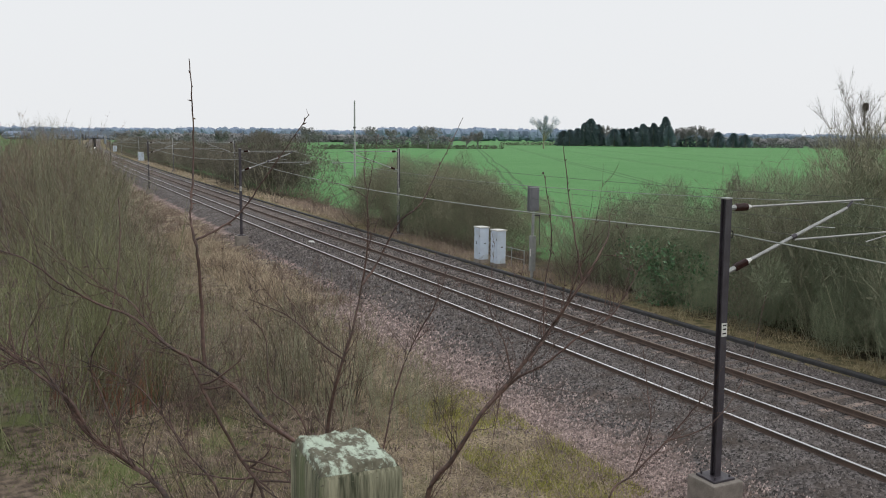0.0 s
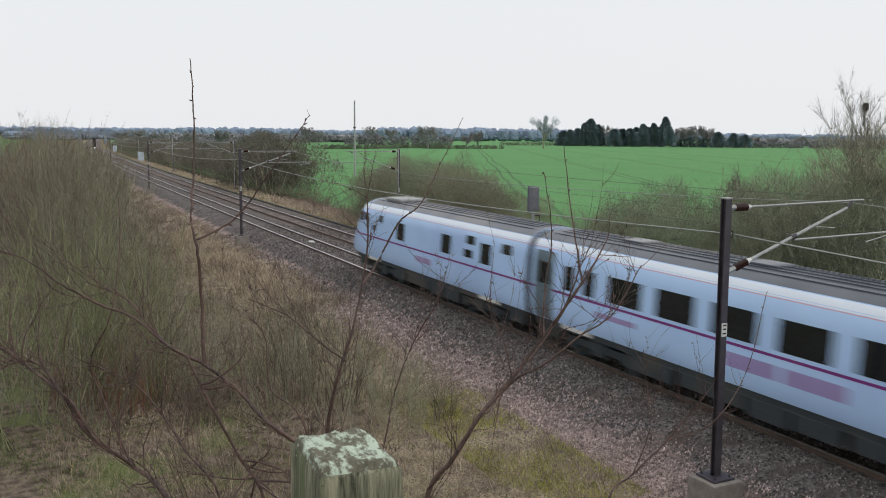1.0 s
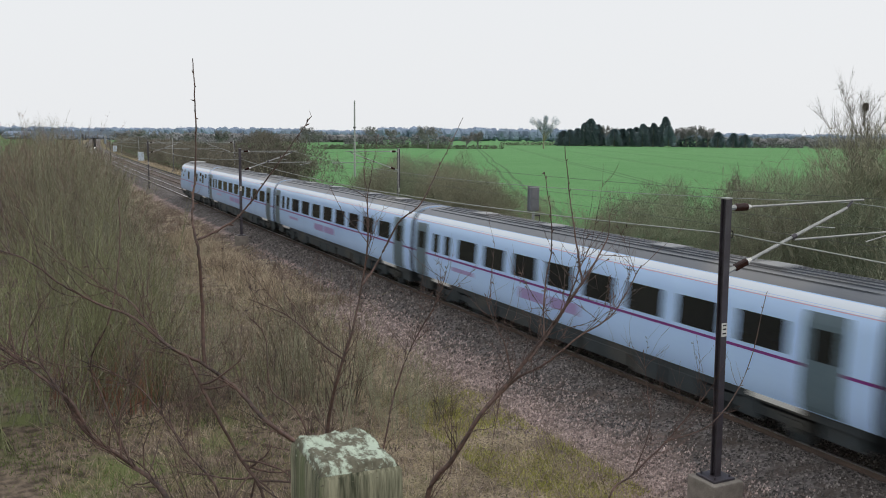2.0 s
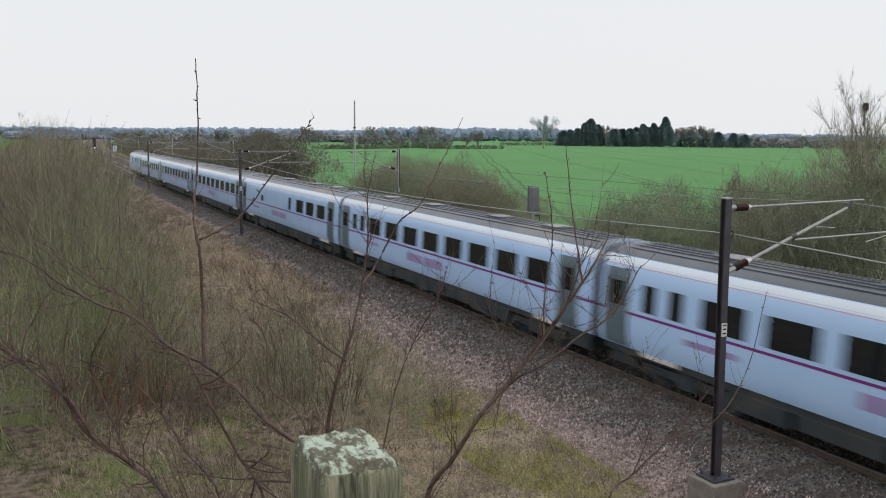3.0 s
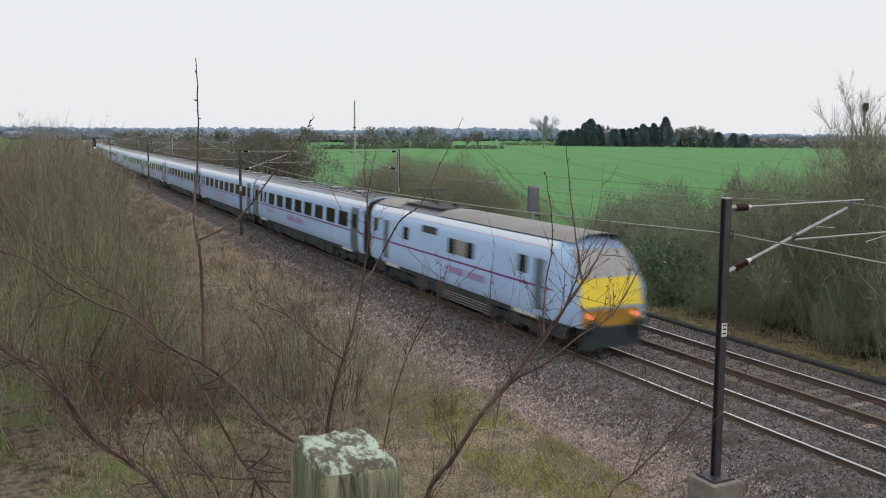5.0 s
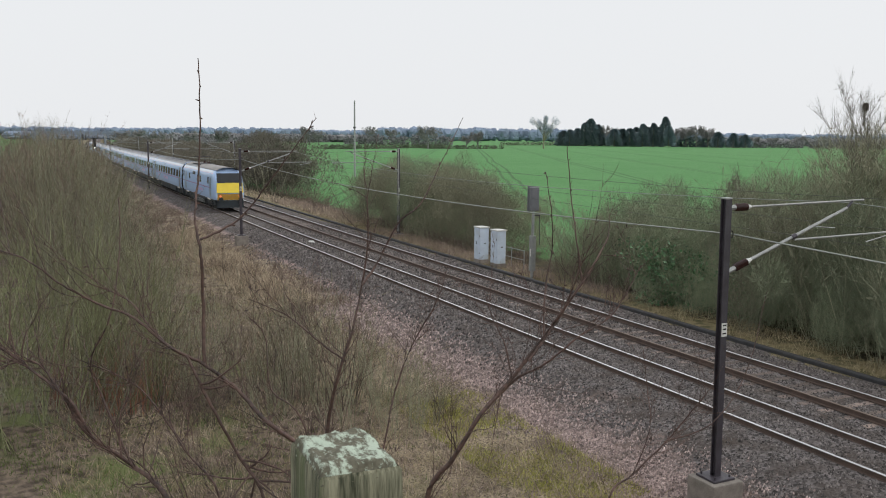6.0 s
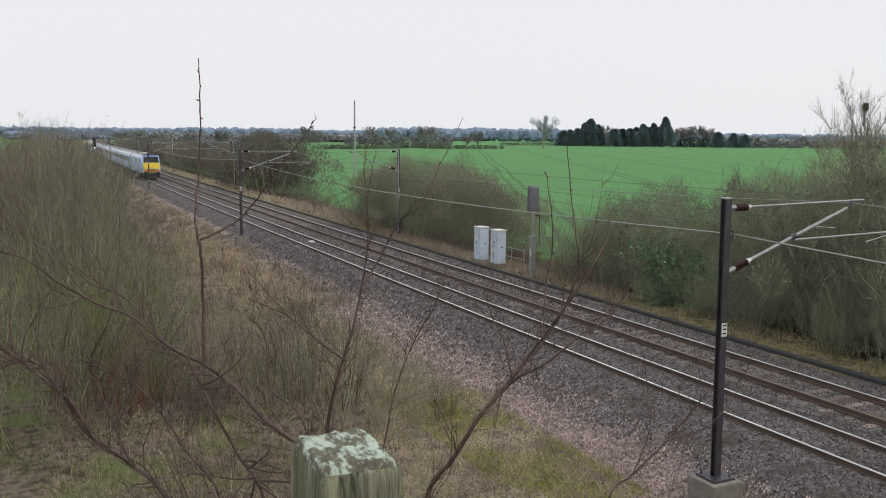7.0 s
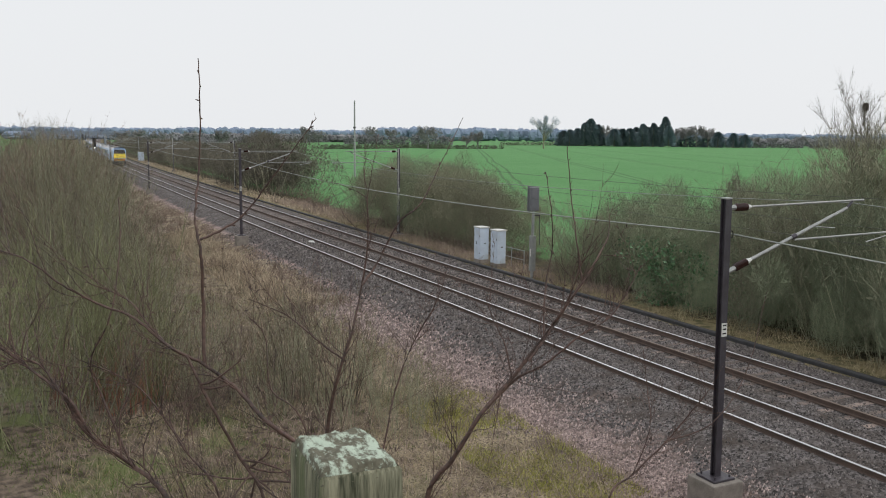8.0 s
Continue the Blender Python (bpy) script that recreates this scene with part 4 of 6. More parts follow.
def scatter():
    brambles = []
    # tall thicket on the camera's side of the line, its crest falling towards the track and to the open side
    crest_b = (0.0, 1.6, 2.6, 3.1, 3.7, 4.2, 5.1, 6.15, 7.3, 8.4, 8.7, 9.2, 11.8, 14.0)
    crest_e = (-0.9, -0.7, -0.5, 0.0, 0.33, 0.24, -0.15, -0.42, -1.42, -2.5, -4.2, -5.6, -8.6, -10.5)
    d = 25.0
    while d < 150:
        step = 2.1 if d < 36 else 2.7 if d < 70 else 3.4
        bear = 0.4 + rng.uniform(0, 1.0)
        while bear < (10.5 if d < 40 else 9.0):
            b = bear + rng.uniform(-0.4, 0.4) * math.degrees(step / d) * 0.5
            bear += math.degrees(step / d)
            dd = d + rng.uniform(-1.5, 1.5)
            x, yy = dd * math.sin(radians(b)), dd * math.cos(radians(b))
            lat = x - mid_x(yy)
            crest = min(float(np.interp(b + q * math.degrees(1.0 / dd), crest_b, crest_e)) for q in (-0.3, 0, 0.6)) + 0.12
            crest -= rng.uniform(2.8, 5.5) if dd < 33 else rng.uniform(0.9, 2.6) if dd < 48 else rng.uniform(0.0, 0.35) if b > 2.6 else rng.uniform(0.2, 0.9)
            if b < 2.5 and 36 < dd < 75:
                continue
            tall = 6.9 + dd * math.tan(radians(crest)) - ground_z(lat, yy)
            if tall < 1.6 or lat + tall * 0.2 > -6.0:
                continue
            if dd < 36:
                src = (green_a, low_b, green_a, low_a)[int(rng.integers(4))]
                full = 5.0 if src is green_a else 3.2 if src is low_b else 2.4
                put(src, x, yy, rng, min(1.5, tall / full))
            else:
                src = tall_b if b < 2.6 or rng.uniform() < (0.55 if dd > 75 else 0.3) else tall_a
                put(src, x, yy, rng, min(1.45, tall / (6.6 if src is tall_b else 7.2)))
        d += 3.2 if d < 36 else 4.6 if d < 70 else 7.0
    for x, y, q in ((3.0, 27.2, 0.9), (3.8, 28.0, 1.1), (4.6, 27.0, 0.8), (2.2, 28.4, 0.9)):
        put(red_a, x, y, rng, q)
    # red-brown bramble along the foot of the bank
    for k in range(60):
        yy = rng.uniform(46, 125)
        x = mid_x(yy) + rng.uniform(-11.5, -6.9)
        if math.degrees(math.atan2(x, yy)) > 8.2:
            brambles.append(set_down(x, yy, rng, rng.uniform(0.45, 0.8), 0.75))
    # low scrub between the thicket and the ballast
    for k in range(85):
        yy = rng.uniform(14, 62)
        x = mid_x(yy) + rng.uniform(-15, -7.2)
        b = math.degrees(math.atan2(x, yy))
        if 3 < b < 24 and not (b > 19 and yy < 22) and (b < 12 or k % 5 > 1):
            src = low_b if rng.uniform() < (0.6 if b < 10 else 0.25) else low_a
            put(src, x, yy, rng, rng.uniform(0.5, 1.0) * (1.2 if b < 10 else 0.8), tall=1.0 if b < 10 else 0.8)
    for x, y, s in ((9.6, 24.5, 1.15), (9.1, 22.4, 1.0), (8.9, 27.3, 1.1), (10.6, 23.2, 0.8), (9.9, 20.6, 0.85), (8.3, 25.2, 0.95), (7.2, 24.0, 0.9), (10.9, 21.2, 0.7), (6.1, 26.5, 1.1), (6.6, 29.2, 1.2)):
        put(low_b, x, y, rng, s)
    for x, y, q in ((8.7, 25.4, 0.8), (10.3, 25.2, 0.6), (7.2, 26.6, 0.75), (5.6, 24.4, 0.6), (11.4, 21.0, 0.4)):
        put(clump_a, x, y, rng, q)
    # hedgerow on the far side
    for y in np.arange(3, 38, 2.6):
        for lat in (8.4, 11.6, 15.2):
            yy = y + rng.uniform(-0.8, 0.8)
            x = mid_x(yy) + lat + rng.uniform(-0.8, 0.8)
            h = 1.0 if yy > 36 else 1.3 if yy > 27 else min(1.6, 1.3 + (27 - yy) * 0.05)
            if lat < 9:
                h *= 0.78
            if lat > 13 and (yy > 32 or yy < 12):
                continue
            src = ivy_a if (24 < yy < 31 and lat < 10) else (dense_a, dense_b)[int(rng.integers(2))]
            put(src, x, yy, rng, h * rng.uniform(0.8, 1.05))
    for y in np.arange(6, 32, 2.9):
        yy = y + rng.uniform(-0.6, 0.6)
        put(dense_b, mid_x(yy) + rng.uniform(6.9, 7.5), yy, rng, rng.uniform(0.42, 0.55))
    for y in np.arange(48, 71, 2.8):
        for lat in (8.8, 11.8):
            yy = y + rng.uniform(-0.8, 0.8)
            h = 1.22 - abs(yy - 60) * 0.035
            put((dense_a, dense_b)[int(rng.integers(2))], mid_x(yy) + lat, yy, rng, h * rng.uniform(0.9, 1.05))
    for k in range(34):
        yy = rng.uniform(33, 72)
        brambles.append(set_down(mid_x(yy) + rng.uniform(6.9, 8.6), yy, rng, rng.uniform(0.4, 0.75), 0.8))
    for k in range(40):
        near = k >= 22
        yy = rng.uniform(35, 47) if near else rng.uniform(78, 104)
        brambles.append(set_down(mid_x(yy) + (rng.uniform(7.0, 11.5) if near else rng.uniform(8.0, 13.5)), yy, rng, rng.uniform(0.4, 0.75) if near else rng.uniform(0.65, 1.0), 0.75))
    for x, y, q in ((27.6, 34.6, 0.8), (28.4, 33.2, 0.9), (29.0, 32.4, 0.95), (29.8, 31.4, 0.9), (30.6, 30.2, 1.0), (32.0, 29.4, 1.1), (32.6, 27.2, 1.25), (31.2, 25.6, 1.2), (33.2, 25.2, 1.35), (26.6, 35.8, 0.7)):
        put(spire_a, x, y, rng, q)
    for y in np.arange(107, 260, 6.6):
        for lat in (9.6, 13.5):
            yy = y + rng.uniform(-1, 1)
            out = 0.0 if yy < 125 else 2.5
            if yy > 262:
                continue
            put(far_a, mid_x(yy) + lat + out, yy, rng, 1.35 * rng.uniform(0.9, 1.05) if yy < 125 else rng.uniform(0.9, 1.15))
    for y in np.arange(268, 450, 11.0):
        yy = y + rng.uniform(-2, 2)
        put(far_a, mid_x(yy) + rng.uniform(11, 14), yy, rng, rng.uniform(0.9, 1.2))
    thicket_mass("bramble", low_a, brambles, "tangled red-brown bramble along the banks of the railway")


scatter()


def verge_tree(height, seed):
    """A bare tree with a forked trunk and an open crown of fine upright twigs."""
    rng = np.random.default_rng(seed)
    e = empty("verge_tree", Matrix(), "tall bare tree with fine upright crown behind the hedge", "tree")
    T = grow(rng, np.zeros((3, 3)), np.array([[0.02, 0, 1], [0.14, 0.05, 1], [-0.12, 0.06, 1]]), np.array([1.0, 0.86, 0.8]) * height, 9, 0.05, 0.05)
    v, f = tubes(T, np.linspace(1, 0.12, 9)[None] * np.array([[0.10], [0.07], [0.06]]), 7)
    pydata("trunk", v, f, M["stem"], e)
    s, d = pick(rng, T, 46, 0.3)
    L = grow(rng, s, d * 0.4 + rng.normal(scale=0.62, size=(46, 3)) + np.array([0, 0, 0.55]), height * rng.uniform(0.16, 0.32, 46), 6, 0.12, 0.12)
    v, f = tubes(L, np.linspace(1, 0.25, 6)[None] * np.full((46, 1), 0.015), 4)
    pydata("limb_work", v, f, M["stem"], e)
    s, d = pick(rng, L, 800, 0.15)
    B = grow(rng, s, d * 0.7 + rng.normal(scale=0.4, size=(800, 3)) + np.array([0, 0, 0.4]), height * rng.uniform(0.06, 0.16, 800), 4, 0.14, 0.1)
    v, f = tubes(B, np.linspace(1, 0.3, 4)[None] * np.full((800, 1), 0.005), 3)
    s, d = pick(rng, B, 12000, 0.1)
    d = d + rng.normal(scale=0.45, size=d.shape) + np.array([0, 0, 0.3])
    d = d / np.linalg.norm(d, axis=1, keepdims=True) * rng.uniform(0.2, 0.6, (12000, 1))
    v2, f2 = blades(s, d, np.full(12000, 0.004), rng)
    pydata("twig_mass", np.concatenate([v, v2]), [tuple(q) for q in f] + [tuple(q) for q in f2 + len(v)], M["twig_far"], e)
    return e


def nest(x, y, z):
    rng = np.random.default_rng(77)
    g = rng.normal(size=(500, 3))
    g /= np.linalg.norm(g, axis=1, keepdims=True)
    d = np.cross(g, rng.normal(size=(500, 3)))
    d = d / np.linalg.norm(d, axis=1, keepdims=True) * 0.17
    e = empty("bird_nest", Matrix.Translation((x, y, z)), "dark bundle of twigs high in a bare tree", "nest")
    v, f = blades(g * np.array([0.09, 0.09, 0.15]) - d * 0.4, d, np.full(500, 0.012), rng)
    pydata("twig_bundle", v, f, M["stem_dark"], e)


nest(31.8, 23.5, 8.18)
keep_first(verge_tree(8.1, 71), 31.9, 23.4)
keep_first(verge_tree(5.0, 72), 33.0, 31.0)


# ---- far landscape ----
def crown_cloud(rng, centres, radii, per, size):
    """Small ragged triangles that fill ellipsoids, densest near their skin."""
    n = len(centres)
    d = rng.normal(size=(n * per, 3))
    d /= np.linalg.norm(d, axis=1, keepdims=True)
    r = rng.uniform(0.35, 1.0, (n * per, 1)) ** 0.5
    pos = np.repeat(centres, per, axis=0) + d * r * np.repeat(radii, per, axis=0)
    s = size * rng.uniform(0.5, 1.4, (n * per, 1))
    return blades(pos, rng.normal(size=(n * per, 3)) * s, s[:, 0] * 0.45, rng)


def far_tree(seed, height, width, material, label, trunk=0.28, bare=True, per=160):
    """A tapered trunk with limbs and a crown of many small clumps."""
    rng = np.random.default_rng(seed)
    e = empty("field_tree", Matrix(), label, "tree", "trees about the fields")
    limbs = 22
    base = np.zeros((limbs, 3))
    base[:, 2] = height * rng.uniform(0.18, 0.6, limbs)
    a = rng.uniform(0, math.tau, limbs)
    out = np.stack([np.cos(a), np.sin(a), rng.uniform(0.5, 1.6, limbs)], axis=1)
    ln = (height - base[:, 2]) * rng.uniform(0.6, 0.95, limbs)
    P = grow(rng, base, out, ln, 5, 0.16, 0.06)
    v, f = tubes(P, np.linspace(1, 0.2, 5)[None, :] * np.full((limbs, 1), height * 0.012), 4)
    T = np.array([[(0, 0, -0.3), (0.02 * height, 0, height * 0.3), (0, 0.01 * height, height * 0.6), (0, 0, height * 0.9)]])
    tv, tf = tubes(T, np.array([[1.0, 0.75, 0.45, 0.1]]) * height * 0.028, 8)
    pydata("trunk", np.concatenate([tv, v]), [tuple(q) for q in tf] + [tuple(q) for q in f + len(tv)], M["stem"] if bare else M["far_tree"], e)
    c, d = pick(rng, P, 46, 0.35)
    c[:, 0] *= width / height * 1.5
    c[:, 1] *= width / height * 1.5
    rad = np.full((46, 3), height * 0.085) * rng.uniform(0.6, 1.3, (46, 1))
    v, f = crown_cloud(rng, c, rad, per, height * (0.012 if bare else 0.02))
    pydata("crown", v, f, material, e)
    return e


def conifer(seed, height, width):
    rng = np.random.default_rng(seed)
    e = empty("dark_conifer", Matrix(), "tall dark evergreen tree in a distant group", "tree", "evergreens beyond the field")
    tv, tf = tubes(np.array([[(0, 0, -0.3), (0, 0, height * 0.5), (0, 0, height * 0.98)]]), np.array([[0.35, 0.25, 0.05]]), 6)
    pydata("trunk", tv, tf, M["stem"], e)
    z = rng.uniform(0.03, 1.0, 3400) ** 0.8
    a = rng.uniform(0, math.tau, 3400)
    r = width * 0.5 * (1 - z) ** 0.55 * rng.uniform(0.5, 1.0, 3400) * (1 + 0.25 * np.sin(a * 3 + z * 9))
    pos = np.stack([r * np.cos(a), r * np.sin(a), z * height], axis=1)
    v, f = blades(pos, np.stack([np.cos(a), np.sin(a), rng.uniform(-0.2, 0.9, 3400)], axis=1) * height * 0.05, np.full(3400, height * 0.018), rng)
    pydata("crown", v, f, M["conifer"], e)
    return e


def landscape():
    rng = np.random.default_rng(11)

    def at(bearing, d, z=-1.0):
        return Vector((d * math.sin(radians(bearing)), d * math.cos(radians(bearing)), z))

    def rise(d, lift):
        """Height over the field of what stands that many degrees above the eye's level."""
        return 7.9 + d * math.tan(radians(lift))

    oak = far_tree(21, 14.0, 13.0, M["far_tree"], "broad dark leafless field tree", bare=False, per=120)
    ash = far_tree(22, 25.0, 17.0, M["pale_crown"], "tall open bare tree standing in a far hedge", per=150)
    fir = conifer(31, 22.0, 13.0)

    def stand(src, tall, wide, rows):
        for i, (bearing, lift, d, w) in enumerate(rows):
            h = rise(d, lift) / tall
            m = Matrix.Translation(at(bearing, d)) @ Matrix.Rotation(rng.uniform(0, 6), 4, "Z")
            ob = src if i == 0 else copy_thing(src, m)
            ob.matrix_basis = m
            ob.scale = (w / wide, w / wide, h)

    # bearing, lift above the level, distance, width
    stand(oak, 14.0, 13.0, ((27.2, 0.72, 510, 15), (30.4, 0.36, 510, 10), (29.7, 0.1, 520, 9), (19.4, 0.58, 620, 13), (20.2, 0.3, 640, 11), (23.45, 0.62, 800, 13), (24.8, 0.45, 900, 18),
        (14.2, 0.3, 420, 9), (16.5, 0.35, 520, 10), (12.3, 0.25, 380, 8), (10.4, 0.2, 420, 9), (9.2, 0.25, 520, 12), (8.2, 0.15, 600, 13),
        (38.6, 0.82, 745, 15), (36.3, 0.3, 745, 12), (39.6, 0.3, 750, 12), (42.9, 0.68, 750, 14), (43.5, 0.8, 755, 16), (44.1, 0.86, 750, 17), (44.8, 0.7, 755, 14), (45.3, 0.4, 750, 10),
        (46.7, 0.25, 760, 12), (47.5, 0.15, 780, 13), (48.6, 0.1, 800, 14), (50.2, 0.2, 800, 14), (51.4, 0.25, 760, 13)))
    stand(ash, 25.0, 17.0, ((34.65, 1.5, 570, 15),))
    stand(fir, 22.0, 9.6, ((37.62, 1.1, 740, 12), (37.25, 0.85, 738, 10), (38.05, 0.75, 744, 11), (36.8, 0.5, 742, 10), (36.3, 0.42, 738, 10), (35.9, 0.35, 740, 10), (39.1, 0.5, 735, 11), (39.6, 0.5, 740, 11),
        (40.05, 0.52, 738, 11), (40.45, 0.6, 742, 10), (40.85, 0.8, 738, 10), (41.15, 0.62, 744, 9), (41.5, 0.85, 738, 9), (41.85, 0.62, 742, 9), (42.2, 1.24, 740, 10), (42.45, 0.7, 736, 9), (45.4, 0.35, 740, 10),
        (46.3, 0.28, 742, 9), (47.0, 0.2, 740, 9)))

    def hedge(a, b, height, step, material, label):
        a, b = np.array(a, float), np.array(b, float)
        n = int(np.linalg.norm(b - a) / step)
        t = np.linspace(0, 1, n)[:, None]
        c = np.concatenate([a + (b - a) * t + rng.normal(scale=step * 0.25, size=(n, 2)), np.full((n, 1), -1 + height * 0.4)], axis=1)
        rad = np.stack([np.full(n, step * 0.8), np.full(n, step * 0.8), height * rng.uniform(0.45, 0.72, n)], axis=1)
        v, f = crown_cloud(rng, c, rad, 130, height * 0.15)
        tagged(pydata("field_hedge", v, f, material), label, "hedge", kind="stuff")

    hedge((161, 435), (262, 488), 2.6, 1.8, M["hedge"], "low trimmed dark hedge across the green field")
    hedge((232, 455), (282, 452), 2.4, 1.6, M["hedge"], "low trimmed dark hedge across the green field")
    hedge((389, 620), (820, 700), 3.0, 3.2, M["hedge"], "dark hedge along the far edge of the field")
    hedge((120, 640), (400, 900), 7.5, 4.0, M["wood_brown"], "tall brown overgrown hedge far off")
    hedge((70, 420), (150, 560), 6.0, 3.5, M["wood_brown"], "tall brown overgrown hedge far off")
    hedge((540, 520), (720, 480), 6.5, 4.0, M["wood_brown"], "tall brown overgrown hedge far off")
    hedge(at(35.7, 752)[:2], at(45.6, 760)[:2], 8.5, 3.6, M["conifer"], "dark undergrowth below a distant group of evergreens")
    hedge(at(22.0, 700)[:2], at(28.6, 700)[:2], 8.0, 4.0, M["wood_brown"], "tall brown overgrown hedge far off")

    bm = bmesh.new()
    bmesh.ops.create_icosphere(bm, subdivisions=2, radius=1)
    heart = np.array([q.co for q in bm.verts]), np.array([[q.index for q in f.verts] for f in bm.faces])
    bm.free()

    def belt(d, lo, hi, lift, width, material, seed, label):
        """A wood: rounded crowns of uneven height, two rows deep, with undergrowth below."""
        n = int(radians(hi - lo) * d / (width * 0.42))
        b = np.linspace(lo, hi, n) + rng.normal(scale=0.25 * (hi - lo) / n, size=n)
        far = d + rng.uniform(-1, 1, n) * width * 2
        wave = np.array([noise.noise((q * 0.9, seed, 0)) * 0.16 + noise.noise((q * 4.0, seed, 3)) * 0.12 for q in b])
        top = 7.9 + far * np.tan(np.radians(lift + wave * (lift + 0.4))) - width * 0.1
        top = np.maximum(top, 4.0)
        rz = np.minimum(width * rng.uniform(0.5, 0.8, n), top * 0.5)
        c = np.stack([far * np.sin(np.radians(b)), far * np.cos(np.radians(b)), top - rz - 1], axis=1)
        rad = np.stack([width * rng.uniform(0.4, 0.7, n), width * rng.uniform(0.4, 0.7, n), rz], axis=1)
        low = c.copy()
        low[:, 2] = top * 0.28 - 1
        lrad = np.stack([np.full(n, width * 0.5), np.full(n, width * 0.5), top * 0.34], axis=1)
        # each crown: an uneven solid heart with a fringe of fine twigs
        C, R = np.concatenate([c, low]), np.concatenate([rad, lrad])
        v0, f0 = heart
        V = v0[None] * R[:, None, :] * 0.86 * rng.uniform(0.8, 1.15, (len(C), len(v0), 1)) + C[:, None, :]
        F = (np.arange(len(C))[:, None, None] * len(v0) + f0[None]).reshape(-1, 3)
        v, f = crown_cloud(rng, c, rad, 60, width * 0.06)
        v, f = np.concatenate([V.reshape(-1, 3), v]), np.concatenate([F, f + len(C) * len(v0)])
        tagged(pydata("distant_wood", v, f, material), label, "woodland", kind="stuff")

    # skyline belts take their haze from the wood colour
    LABEL = "belt of distant woodland on the skyline, haze in its blue-grey"
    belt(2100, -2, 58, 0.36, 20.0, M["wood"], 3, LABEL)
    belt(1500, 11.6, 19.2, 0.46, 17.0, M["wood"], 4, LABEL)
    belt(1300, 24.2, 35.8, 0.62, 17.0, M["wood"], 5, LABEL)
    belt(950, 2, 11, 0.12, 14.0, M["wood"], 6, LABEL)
    belt(900, 11, 23, 0.10, 12.0, M["wood_brown"], 7, "grey-brown belt of bare trees across the fields")
    belt(1000, 45, 58, 0.12, 12.0, M["wood_brown"], 8, "grey-brown belt of bare trees across the fields")


landscape()


# ---- beside the line ----
def relay_cabinet(height):
    e = empty("equipment_cabinet", Matrix(), "pale grey-white steel trackside equipment cabinet on a plinth", "cabinet", "cabinets beside the line")
    part("body", boxbm(-0.28, 0.28, -0.36, 0.36, 0.08, height, 0.015), M["cabinet"], e)
    part("lid", boxbm(-0.32, 0.32, -0.40, 0.40, height, height + 0.07, 0.02), M["white_sign"], e, "overhanging white top")
    part("plinth", boxbm(-0.30, 0.30, -0.38, 0.38, -0.25, 0.08, 0.01), M["concrete"], e)
    for k in (-1, 1):
        d = part("door", boxbm(-0.292, -0.281, k * 0.175 - 0.165, k * 0.175 + 0.165, 0.16, height - 0.08, 0.004), M["cabinet"], e)
        part("hinge", boxbm(-0.305, -0.293, k * 0.33 - 0.015, k * 0.33 + 0.015, 0.4, 0.5), M["steel"], d)
        part("hinge", boxbm(-0.305, -0.293, k * 0.33 - 0.015, k * 0.33 + 0.015, height - 0.5, height - 0.4), M["steel"], d)
    part("handle", boxbm(-0.325, -0.293, 0.03, 0.06, height * 0.5, height * 0.5 + 0.16, 0.005), M["black"], e)
    part("side_panel", boxbm(-0.22, 0.22, -0.372, -0.361, 0.16, height - 0.1, 0.004), M["cabinet"], e)
    part("side_latch", boxbm(-0.04, 0.08, -0.385, -0.373, height * 0.52, height * 0.52 + 0.05), M["black"], e)
    return e


